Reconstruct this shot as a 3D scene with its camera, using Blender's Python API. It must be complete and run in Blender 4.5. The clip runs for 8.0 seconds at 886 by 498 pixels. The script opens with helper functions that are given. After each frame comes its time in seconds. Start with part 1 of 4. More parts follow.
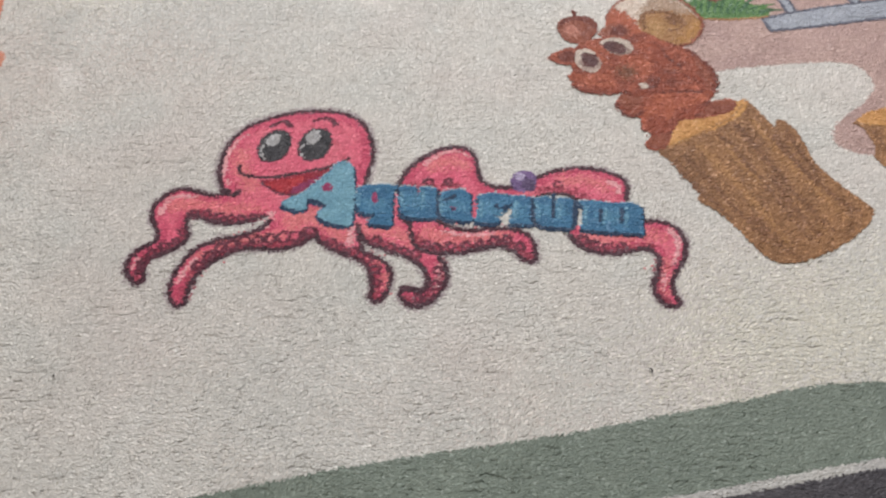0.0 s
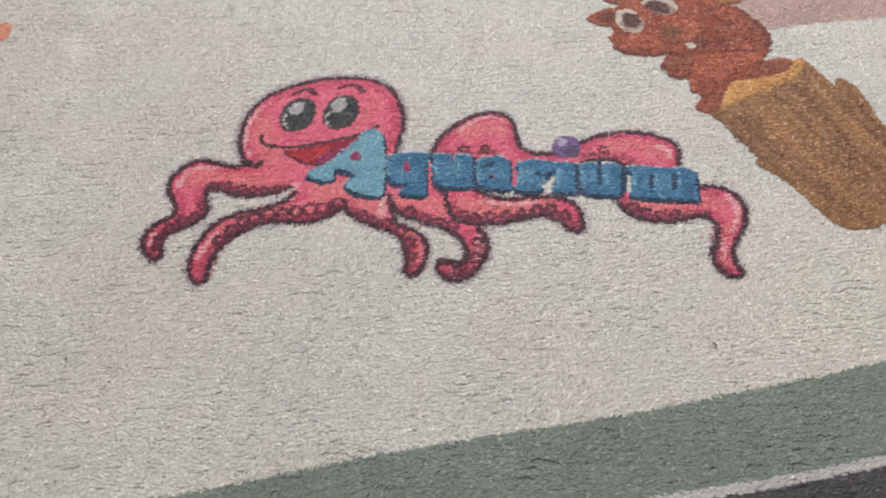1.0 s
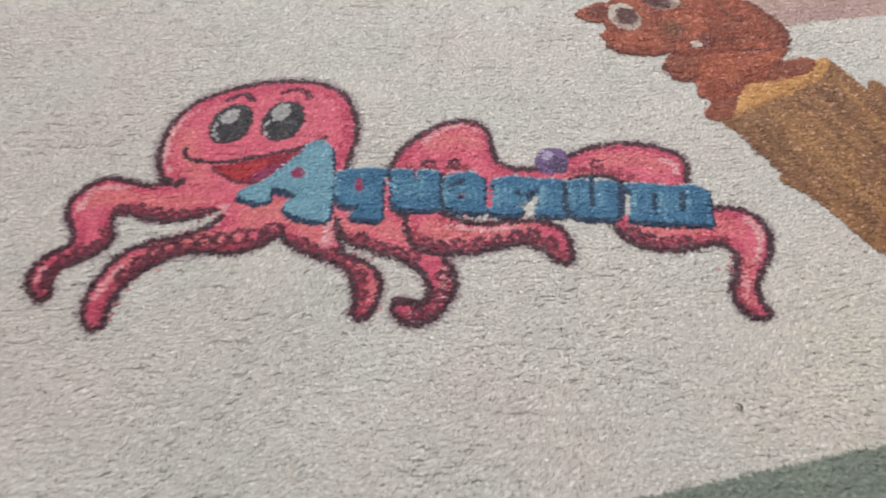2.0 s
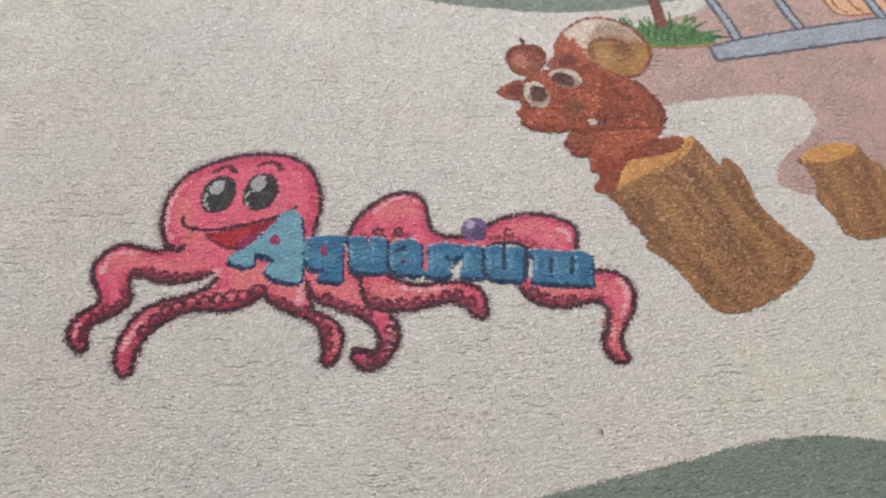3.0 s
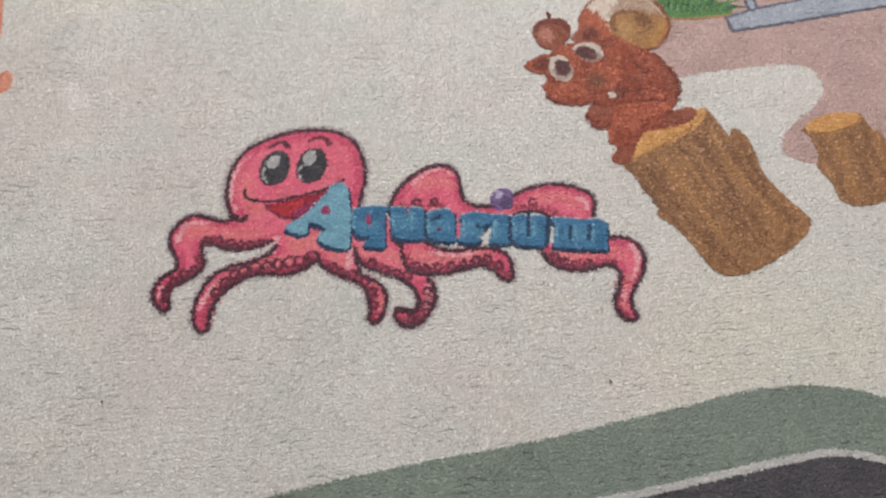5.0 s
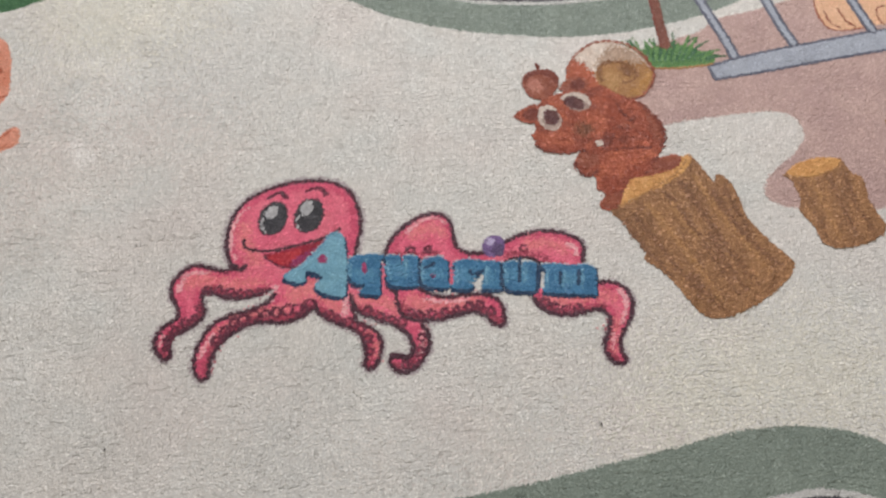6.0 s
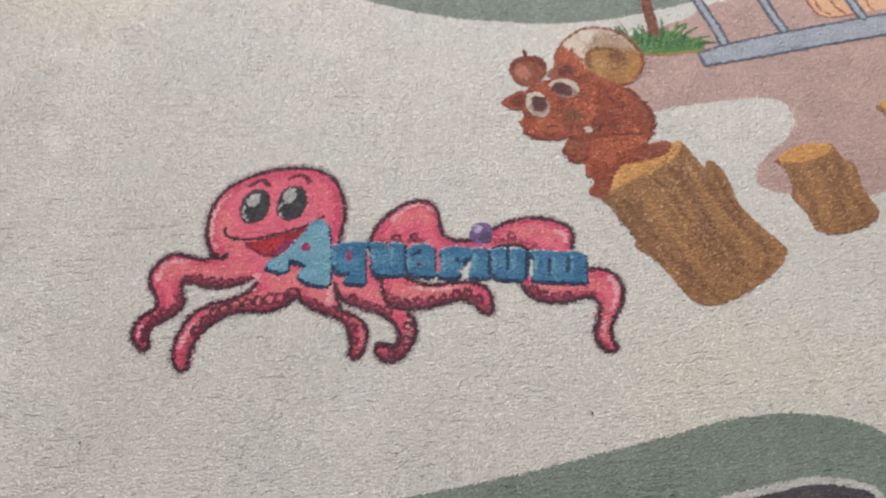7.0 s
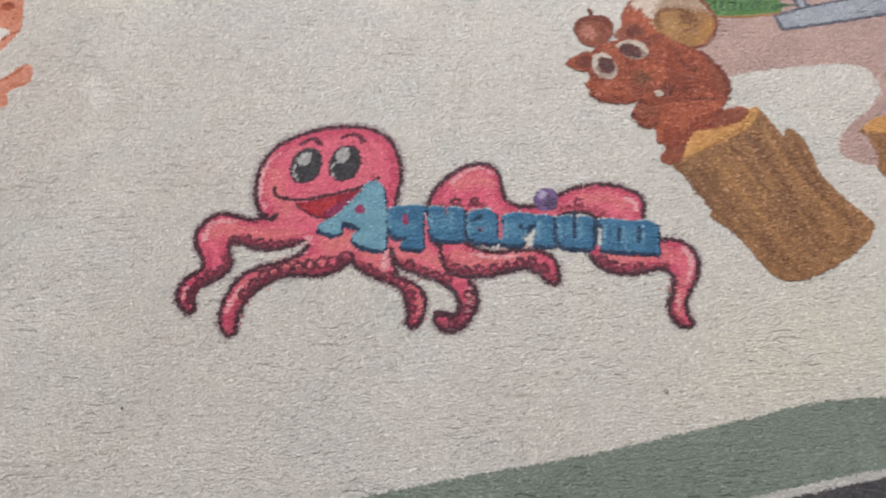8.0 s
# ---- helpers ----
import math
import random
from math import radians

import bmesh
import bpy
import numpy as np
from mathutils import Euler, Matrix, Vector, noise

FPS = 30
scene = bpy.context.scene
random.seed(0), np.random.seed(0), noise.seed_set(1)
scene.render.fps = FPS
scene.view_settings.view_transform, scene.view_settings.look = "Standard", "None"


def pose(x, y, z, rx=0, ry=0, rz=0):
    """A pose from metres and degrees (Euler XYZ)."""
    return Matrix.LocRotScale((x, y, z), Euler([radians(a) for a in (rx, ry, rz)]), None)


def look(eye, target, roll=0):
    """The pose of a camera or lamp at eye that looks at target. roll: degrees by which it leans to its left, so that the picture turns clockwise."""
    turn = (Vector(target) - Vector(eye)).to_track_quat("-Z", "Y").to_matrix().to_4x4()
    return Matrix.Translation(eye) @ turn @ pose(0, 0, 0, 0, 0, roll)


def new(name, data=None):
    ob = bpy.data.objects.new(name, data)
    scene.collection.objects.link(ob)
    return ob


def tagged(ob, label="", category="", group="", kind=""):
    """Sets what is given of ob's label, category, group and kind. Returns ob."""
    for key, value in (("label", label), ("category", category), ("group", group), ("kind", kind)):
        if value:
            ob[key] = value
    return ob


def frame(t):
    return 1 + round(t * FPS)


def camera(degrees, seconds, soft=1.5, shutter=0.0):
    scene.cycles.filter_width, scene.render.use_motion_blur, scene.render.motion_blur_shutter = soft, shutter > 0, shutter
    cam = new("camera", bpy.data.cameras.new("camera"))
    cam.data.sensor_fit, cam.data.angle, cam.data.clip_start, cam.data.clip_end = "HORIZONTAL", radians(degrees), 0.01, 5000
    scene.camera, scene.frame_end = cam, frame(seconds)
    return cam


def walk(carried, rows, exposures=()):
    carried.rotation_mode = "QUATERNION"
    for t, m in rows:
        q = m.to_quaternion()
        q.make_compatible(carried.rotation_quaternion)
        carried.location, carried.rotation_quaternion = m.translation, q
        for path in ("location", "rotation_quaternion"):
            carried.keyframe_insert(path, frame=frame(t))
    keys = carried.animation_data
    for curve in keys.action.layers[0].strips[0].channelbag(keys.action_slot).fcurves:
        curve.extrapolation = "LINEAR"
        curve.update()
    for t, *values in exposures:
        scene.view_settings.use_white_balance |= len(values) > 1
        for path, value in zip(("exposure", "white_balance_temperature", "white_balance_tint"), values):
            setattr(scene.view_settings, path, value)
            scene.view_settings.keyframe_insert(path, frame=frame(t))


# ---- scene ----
# A printed short-pile play rug on a floor, seen from a hand-held camera above it.
# World: metres, z up, z = 0 is the rug's backing surface. Print coordinates are in millimetres.
cam = camera(57.0, 8.0, soft=2.1, shutter=0.5)
cam.data.dof.use_dof, cam.data.dof.focus_distance, cam.data.dof.aperture_fstop = True, 0.48, 16.5
PATH = [
    (0, 0.08919, 0.11010, 0.37210, 37.065, -0.715, 17.788),
    (0.5, 0.08058, 0.11137, 0.34355, 36.761, -0.390, 17.728),
    (0.7, 0.07476, 0.11273, 0.33361, 36.875, 0.325, 17.916),
    (1, 0.07417, 0.11445, 0.33569, 36.983, 0.560, 17.739),
    (1.2, 0.07652, 0.11565, 0.33731, 37.008, 0.874, 17.695),
    (2.3, 0.06261, 0.17755, 0.26046, 39.124, -0.601, 16.364),
    (2.4, 0.05952, 0.16630, 0.28907, 38.058, -0.825, 15.518),
    (2.5, 0.06354, 0.15572, 0.32757, 36.276, -1.266, 14.677),
    (2.7, 0.06836, 0.15149, 0.38131, 33.697, -2.543, 13.931),
    (3, 0.07139, 0.15929, 0.40518, 33.500, -3.216, 14.919),
    (3.2, 0.07160, 0.16021, 0.41439, 33.264, -3.234, 15.588),
    (3.5, 0.09245, 0.16624, 0.44704, 31.887, -2.463, 16.277),
    (3.7, 0.06702, 0.15946, 0.45757, 28.862, -3.656, 18.134),
    (3.8, 0.05909, 0.15902, 0.45286, 27.747, -3.603, 18.702),
    (4, 0.03504, 0.18282, 0.48847, 24.319, -3.479, 18.834),
    (4.2, 0.05066, 0.17358, 0.48325, 23.278, -2.820, 17.534),
    (5.3, 0.07200, 0.15576, 0.47564, 28.732, -0.787, 15.988),
    (5.5, 0.07149, 0.15760, 0.47846, 28.885, -0.788, 15.832),
    (6, 0.07676, 0.15750, 0.49387, 29.873, -0.544, 15.540),
    (6.2, 0.07220, 0.14775, 0.48638, 31.280, -0.458, 15.372),
    (6.5, 0.08282, 0.15618, 0.50658, 30.570, -0.926, 14.999),
    (7, 0.07956, 0.15365, 0.47667, 30.282, -1.106, 14.927),
    (7.5, 0.06845, 0.15278, 0.46212, 29.523, -0.829, 15.269),
    (8, 0.05013, 0.14962, 0.44078, 29.372, -0.919, 16.609),
]
walk(cam, [(t, pose(x, y, z, rx, ry, rz)) for t, x, y, z, rx, ry, rz in PATH],
     exposures=[(0.0, -0.79), (1.2, -0.78), (2.6, -0.86), (8.0, -0.85)])

# ---- world and light: sky, and a lamp added at an assumed window of a plain room ----
world = bpy.data.worlds.new("world")
scene.world = world
world.use_nodes = True
sky = world.node_tree.nodes.new("ShaderNodeTexSky")
sky.sky_type, sky.sun_disc = "NISHITA", False
sky.sun_elevation, sky.sun_rotation = radians(38), radians(150)
world.node_tree.links.new(sky.outputs[0], world.node_tree.nodes["Background"].inputs[0])
world.node_tree.nodes["Background"].inputs[1].default_value = 0.1

# Added area lamp, set close so the rug's near side falls darker.
added_lamp = bpy.data.lights.new("added_window_lamp", "AREA")
added_lamp.shape, added_lamp.size, added_lamp.size_y = "RECTANGLE", 1.9, 1.5
added_lamp.energy, added_lamp.color = 112, (0.98, 0.978, 0.988)
new("added_window_lamp", added_lamp).matrix_world = look((-0.45, 1.9, 1.15), (0.0, 0.3, 0.1))


# ---- materials ----
def nodes_of(name):
    mat = bpy.data.materials.new(name)
    mat.use_nodes = True
    tree = mat.node_tree
    return mat, tree.nodes, tree.links, tree.nodes["Principled BSDF"]


def mixer(nodes, links, a, b, factor, blend="MIX"):
    m = nodes.new("ShaderNodeMix")
    m.data_type, m.blend_type = "RGBA", blend
    for socket, value in ((m.inputs[6], a), (m.inputs[7], b), (m.inputs[0], factor)):
        if isinstance(value, bpy.types.NodeSocket):
            links.new(value, socket)
        elif isinstance(value, tuple):
            socket.default_value = (*value, 1)
        else:
            socket.default_value = value
    return m.outputs[2]


def noise_of(nodes, links, scale, detail=3.0, rough=0.55, stretch=None, turn=0.0):
    coord = nodes.new("ShaderNodeTexCoord")
    n = nodes.new("ShaderNodeTexNoise")
    n.inputs["Scale"].default_value, n.inputs["Detail"].default_value, n.inputs["Roughness"].default_value = scale, detail, rough
    m = nodes.new("ShaderNodeMapping")
    m.inputs["Rotation"].default_value = (0, 0, radians(turn))
    m.inputs["Scale"].default_value = stretch or (1, 1, 1)
    links.new(coord.outputs["Object"], m.inputs[0])
    links.new(m.outputs[0], n.inputs["Vector"])
    return n.outputs["Fac"]


def ramp(nodes, links, fac, low, high, lo_value=0.0, hi_value=1.0):
    r = nodes.new("ShaderNodeMapRange")
    for i, v in ((1, low), (2, high), (3, lo_value), (4, hi_value)):
        r.inputs[i].default_value = v
    links.new(fac, r.inputs[0])
    return r.outputs[0]


def pile(name, colour, second=None, amount=0.5, scale=60.0, stretch=None, turn=0.0, third=None, sparkle=1.0):
    """Printed polyester pile: dye in two tones, tuft to tuft variation with painted sparkle, and a soft sheen."""
    mat, nodes, links, shader = nodes_of(name)
    second = second or tuple(c * 0.8 for c in colour)
    blot = ramp(nodes, links, noise_of(nodes, links, scale, 4, 0.6, stretch, turn), 0.36, 0.66, 0.0, amount)
    tone = mixer(nodes, links, colour, second, blot)
    if third:
        wash = ramp(nodes, links, noise_of(nodes, links, 9.0, 3, 0.5), 0.46, 0.72, 0.0, 0.8)
        tone = mixer(nodes, links, tone, third, wash)
    island = nodes.new("ShaderNodeNewGeometry").outputs["Random Per Island"]
    grey = nodes.new("ShaderNodeCombineColor")
    spark = nodes.new("ShaderNodeMath")
    spark.operation = "POWER"
    links.new(island, spark.inputs[0])
    spark.inputs[1].default_value = 6.0
    # Fibre glints put into the base colour: a few tufts are much brighter.
    level = ramp(nodes, links, spark.outputs[0], 0.0, 1.0, TUFT_LOW * (1.06 - 0.06 * sparkle), 1 + (TUFT_HIGH - 1) * sparkle)
    for i in range(3):
        links.new(level, grey.inputs[i])
    tone = mixer(nodes, links, tone, grey.outputs[0], 1.0, "MULTIPLY")
    links.new(tone, shader.inputs["Base Color"])
    links.new(ramp(nodes, links, spark.outputs[0], 0.2, 0.9, 0.62, 0.36), shader.inputs["Roughness"])     # a few fibre ends shine
    links.new(ramp(nodes, links, spark.outputs[0], 0.2, 0.9, 0.16, 0.5), shader.inputs["Specular IOR Level"])
    shader.inputs["Sheen Weight"].default_value = 0.15
    shader.inputs["Sheen Roughness"].default_value = 0.5
    return mat


def paint(name, colour, rough=0.7, grain=40.0, deep=0.0):
    mat, nodes, links, shader = nodes_of(name)
    n = noise_of(nodes, links, grain, 4)
    links.new(mixer(nodes, links, colour, tuple(c * 0.86 for c in colour), n), shader.inputs["Base Color"])
    shader.inputs["Roughness"].default_value = rough
    if deep:
        bump = nodes.new("ShaderNodeBump")
        bump.inputs["Strength"].default_value, bump.inputs["Distance"].default_value = 0.4, deep
        links.new(n, bump.inputs["Height"])
        links.new(bump.outputs[0], shader.inputs["Normal"])
    return mat


# Range of tuft tone; the high end paints glints into the colour.
TUFT_LOW, TUFT_HIGH = 0.95, 1.36
CREAM = pile("cream_pile", (0.658, 0.625, 0.578), (0.615, 0.61, 0.575), 0.8, 20, None, 0, (0.66, 0.60, 0.56))
PALE = pile("pale_pile", (0.78, 0.74, 0.70), (0.70, 0.665, 0.62), 0.7, 90)
PINK = pile("pink_pile", (0.74, 0.13, 0.215), (0.765, 0.19, 0.25), 0.8, 45)
DEEP = pile("deep_pink_pile", (0.60, 0.08, 0.155), (0.67, 0.10, 0.18), 0.8, 80)
SALMON = pile("salmon_pile", (0.66, 0.25, 0.155), (0.72, 0.34, 0.24), 0.9, 50)
RUST = pile("rust_pile", (0.46, 0.12, 0.056), (0.34, 0.078, 0.038), 0.9, 90, sparkle=2.2)
GREENISH = pile("greenish_cream_pile", (0.685, 0.65, 0.56), (0.66, 0.64, 0.57), 0.8, 40)
ROSY = pile("rosy_cream_pile", (0.66, 0.595, 0.55), (0.64, 0.60, 0.555), 0.8, 40)
GREYISH = pile("greyish_cream_pile", (0.625, 0.61, 0.575), (0.61, 0.595, 0.56), 0.8, 40)
CORAL = pile("coral_pile", (0.73, 0.185, 0.205), (0.76, 0.235, 0.245), 0.8, 60)
HALO = pile("mauve_fringe_pile", (0.40, 0.335, 0.345), (0.50, 0.45, 0.43), 0.8, 90)
BLUE_TINT = pile("blue_tinted_pile", (0.40, 0.47, 0.52), (0.50, 0.53, 0.54), 0.8, 90)
MID_BLUE = pile("mid_blue_pile", (0.095, 0.26, 0.40), (0.07, 0.22, 0.36), 0.9, 110)
PALE_BLUE = pile("pale_blue_pile", (0.17, 0.36, 0.48), (0.12, 0.29, 0.42), 0.9, 110)
MAGENTA = pile("magenta_pile", (0.33, 0.04, 0.13), (0.24, 0.03, 0.09), 0.8, 90)
NOSE = pile("olive_brown_pile", (0.27, 0.09, 0.04), (0.15, 0.055, 0.03), 0.9, 160)
OCHRE = pile("ochre_pile", (0.47, 0.235, 0.06), (0.40, 0.18, 0.045), 0.8, 90)
ROSE = pile("rose_highlight_pile", (0.80, 0.42, 0.44), (0.77, 0.30, 0.33), 0.7, 90)
WINE = pile("wine_shade_pile", (0.40, 0.055, 0.095), (0.26, 0.04, 0.07), 0.8, 90)
OUTLINE = pile("outline_pile", (0.062, 0.024, 0.036), (0.105, 0.03, 0.048), 0.6, 120)
PLUM = pile("plum_pile", (0.16, 0.03, 0.055), (0.10, 0.024, 0.042), 0.8, 120)
BLACK = pile("black_pile", (0.038, 0.036, 0.042), (0.075, 0.07, 0.078), 0.6, 120)
GLINT = pile("glint_pile", (0.47, 0.46, 0.46), (0.36, 0.35, 0.36), 0.8, 110)
MOUTH = pile("mouth_pile", (0.36, 0.02, 0.045), (0.25, 0.018, 0.04), 0.8, 90)
TONGUE = pile("tongue_pile", (0.52, 0.04, 0.052), (0.42, 0.032, 0.05), 0.8, 90)
SKY_BLUE = pile("light_blue_pile", (0.205, 0.41, 0.51), (0.15, 0.33, 0.44), 0.9, 95)
BLUE = pile("blue_pile", (0.056, 0.195, 0.345), (0.036, 0.14, 0.27), 0.9, 85)
NAVY = pile("navy_pile", (0.014, 0.036, 0.085), (0.025, 0.07, 0.14), 0.6, 120)
PURPLE = pile("purple_pile", (0.21, 0.125, 0.29), (0.13, 0.08, 0.2), 0.9, 110)
BEAD_DARK = pile("dark_purple_pile", (0.085, 0.05, 0.125), (0.13, 0.08, 0.18), 0.7, 110)
LILAC = pile("lilac_pile", (0.52, 0.45, 0.62), (0.42, 0.33, 0.52), 0.8, 110)
GREEN = pile("sage_green_pile", (0.235, 0.275, 0.232), (0.19, 0.228, 0.192), 0.8, 26)
ROAD = pile("charcoal_pile", (0.088, 0.082, 0.092), (0.065, 0.06, 0.068), 0.8, 40)
LINE = pile("road_line_pile", (0.56, 0.55, 0.52), (0.46, 0.45, 0.44), 0.7, 60)
MAUVE = pile("mauve_pile", (0.52, 0.36, 0.32), (0.46, 0.31, 0.285), 0.9, 22)
BARK = pile("bark_pile", (0.37, 0.185, 0.08), (0.25, 0.12, 0.055), 0.9, 110, (1.0, 0.22, 1), 36, None, 2.6)
BARK_DARK = pile("dark_bark_pile", (0.205, 0.095, 0.046), (0.26, 0.12, 0.055), 0.8, 90, sparkle=2.4)
BARK_LIGHT = pile("light_bark_pile", (0.42, 0.215, 0.085), (0.36, 0.175, 0.07), 0.8, 90, sparkle=2.0)
WOOD = pile("cut_wood_pile", (0.66, 0.35, 0.12), (0.54, 0.25, 0.08), 0.8, 60)
FUR = pile("russet_pile", (0.39, 0.09, 0.041), (0.21, 0.047, 0.026), 0.9, 95, sparkle=2.4)
FUR_DARK = pile("dark_russet_pile", (0.15, 0.03, 0.018), (0.23, 0.05, 0.025), 0.8, 90)
FUR_SHADE = pile("shaded_russet_pile", (0.26, 0.055, 0.027), (0.34, 0.07, 0.03), 0.8, 90)
TAN = pile("tan_pile", (0.42, 0.215, 0.08), (0.32, 0.145, 0.05), 0.8, 60)
CURL = pile("brown_curl_pile", (0.235, 0.10, 0.034), (0.19, 0.075, 0.026), 0.8, 80)
PALE_TAN = pile("pale_tan_pile", (0.47, 0.26, 0.105), (0.40, 0.21, 0.075), 0.8, 80)
TAUPE = pile("taupe_pile", (0.47, 0.33, 0.24), (0.38, 0.25, 0.17), 0.8, 80)
ROSY_NUT = pile("rosy_nut_pile", (0.52, 0.22, 0.16), (0.44, 0.16, 0.11), 0.8, 80)
LID = pile("grey_beige_pile", (0.42, 0.31, 0.265), (0.32, 0.22, 0.18), 0.8, 90)
OFFWHITE = pile("offwhite_pile", (0.72, 0.63, 0.55), (0.60, 0.46, 0.37), 0.9, 60)
EYE_WHITE = pile("grey_white_pile", (0.66, 0.56, 0.48), (0.52, 0.42, 0.36), 0.8, 90)
PUPIL = pile("plum_brown_pile", (0.095, 0.032, 0.034), (0.14, 0.05, 0.042), 0.8, 110)
NUT = pile("nut_pile", (0.33, 0.095, 0.05), (0.22, 0.055, 0.03), 0.9, 80)
FRINGE = pile("dark_brown_pile", (0.10, 0.052, 0.032), (0.06, 0.03, 0.022), 0.8, 90)
GRASS = pile("grass_green_pile", (0.13, 0.265, 0.075), (0.075, 0.19, 0.055), 0.9, 60)
GRASS_DARK = pile("dark_grass_pile", (0.04, 0.125, 0.05), (0.06, 0.16, 0.06), 0.8, 80)
STEEL = pile("steel_grey_pile", (0.40, 0.425, 0.48), (0.34, 0.36, 0.42), 0.8, 50)
STEEL_DARK = pile("dark_steel_pile", (0.10, 0.105, 0.145), (0.15, 0.155, 0.20), 0.6, 80)
PEACH = pile("peach_pile", (0.78, 0.49, 0.32), (0.72, 0.42, 0.25), 0.8, 50)
POLE = pile("pole_brown_pile", (0.17, 0.055, 0.035), (0.24, 0.08, 0.05), 0.8, 80)
BACKING = paint("rug_backing", (0.58, 0.56, 0.52), 0.9, 300, 0.0006)
FLOOR = paint("floor_boards", (0.34, 0.23, 0.14), 0.45, 18)
WALL = paint("wall_paint", (0.78, 0.76, 0.72), 0.85, 25)
CEILING = paint("ceiling_paint", (0.82, 0.81, 0.79), 0.9, 20)
FRAME = paint("assumed_frame_paint", (0.8, 0.8, 0.79), 0.4, 30)
LINT = paint("lint_thread", (0.03, 0.026, 0.022), 0.8, 500)


# ---- plan geometry helpers ----
def smooth(points, closed, step=1.2):
    """A Catmull-Rom curve through the points, as a dense array in millimetres."""
    p = np.array(points, float)
    n, out = len(p), []
    for i in range(n if closed else n - 1):
        if closed:
            a, b, c, d = p[i - 1], p[i], p[(i + 1) % n], p[(i + 2) % n]
        else:
            a, b, c, d = p[max(i - 1, 0)], p[i], p[i + 1], p[min(i + 2, n - 1)]
        k = max(2, int(np.linalg.norm(c - b) / step))
        for s in np.arange(k) / k:
            out.append(0.5 * (2 * b + (c - a) * s + (2 * a - 5 * b + 4 * c - d) * s * s + (3 * b - a - 3 * c + d) * s ** 3))
    if not closed:
        out.append(p[-1])
    return np.array(out)


def filled(points, curved=True):
    """Vertices and triangles of a filled outline."""
    v = smooth(points, True) if curved else np.array(points, float)
    from_2d = [Vector((x, y, 0)) for x, y in v]
    tris = [t for t in map(tuple, tessellate([from_2d]))]
    return v, np.array(tris)


def tessellate(loops):
    bm = bmesh.new()
    verts = [bm.verts.new(c) for c in loops[0]]
    bm.verts.index_update()
    face = bm.faces.new(verts)
    face.normal_update()
    result = bmesh.ops.triangulate(bm, faces=[face])
    tris = [[v.index for v in f.verts] for f in result["faces"]]
    bm.free()
    return tris


def stroke(points, width, tip=None, curved=True):
    """A ribbon along a curve, with rounded ends; width in millimetres, narrowing to tip."""
    c = smooth(points, False, 0.9) if curved else np.array(points, float)
    d = np.gradient(c, axis=0)
    d /= np.maximum(np.linalg.norm(d, axis=1, keepdims=True), 1e-6)
    normal = np.stack([-d[:, 1], d[:, 0]], 1)
    half = np.linspace(width, width if tip is None else tip, len(c))[:, None] / 2
    a, b = c + normal * half, c - normal * half
    n = len(c)
    v = np.concatenate([a, b, [c[0] - d[0] * half[0] * 0.8], [c[-1] + d[-1] * half[-1] * 0.8]])
    t = []
    for i in range(n - 1):
        t += [(i, n + i, n + i + 1), (i, n + i + 1, i + 1)]
    t += [(0, 2 * n, n), (n - 1, 2 * n - 1, 2 * n + 1)]
    return v, np.array(t)


def inner_band(contour, rest, width, shift=None):
    """A ribbon along the inner side of an outline; rest closes the outline, shift moves it in from the outline."""
    shift = width / 2 if shift is None else shift
    loop = np.array(contour + rest, float)
    ahead = np.roll(loop, -1, 0)
    side = 1 if np.sum(loop[:, 0] * ahead[:, 1] - ahead[:, 0] * loop[:, 1]) > 0 else -1
    c = smooth(contour, False, 0.9)
    d = np.gradient(c, axis=0)
    d /= np.maximum(np.linalg.norm(d, axis=1, keepdims=True), 1e-6)
    return stroke(c + side * np.stack([-d[:, 1], d[:, 0]], 1) * shift, width, None, False)


def oval(centre, rx, ry, turn=0.0, count=28):
    a = np.linspace(0, 2 * math.pi, count, endpoint=False)
    c, s = math.cos(radians(turn)), math.sin(radians(turn))
    x, y = rx * np.cos(a), ry * np.sin(a)
    v = np.stack([centre[0] + c * x - s * y, centre[1] + s * x + c * y], 1)
    return v, np.array([(0, i, i + 1) for i in range(1, count - 1)])


def ring(centre, rx, ry, width, turn=0.0, count=24, part_of=1.0, start=0.0):
    a = np.linspace(0, 2 * math.pi * part_of, count) + radians(start)
    c, s = math.cos(radians(turn)), math.sin(radians(turn))
    x, y = rx * np.cos(a), ry * np.sin(a)
    return stroke(np.stack([centre[0] + c * x - s * y, centre[1] + s * x + c * y], 1), width, None, False)


def joined(*shapes):
    v, t, base = [], [], 0
    for verts, tris in shapes:
        v.append(verts)
        t.append(tris + base)
        base += len(verts)
    return np.concatenate(v), np.concatenate(t)


PRINTS = []          # drawn in this order, later ones lie on top


def printed(name, shape, material, parent=None, label="", bleed=0.0):
    """Notes one printed piece of the rug; the pile is raised on all of them at the end.
    bleed: how far, in millimetres, a faint wash runs out into the pile round it."""
    PRINTS.append([name, shape, material, parent, label, bleed])
    return PRINTS[-1]


# ---- the room that closes the place ----
def mesh_object(name, bm, material, parent=None, label="", category="", kind="", bevel=0.0):
    me = bpy.data.meshes.new(name)
    if bevel:
        bmesh.ops.bevel(bm, geom=bm.edges[:], offset=bevel, segments=2, affect="EDGES")
    bm.to_mesh(me)
    bm.free()
    me.materials.append(material)
    ob = new(name, me)
    ob.parent = parent
    return tagged(ob, label, category, "", kind)


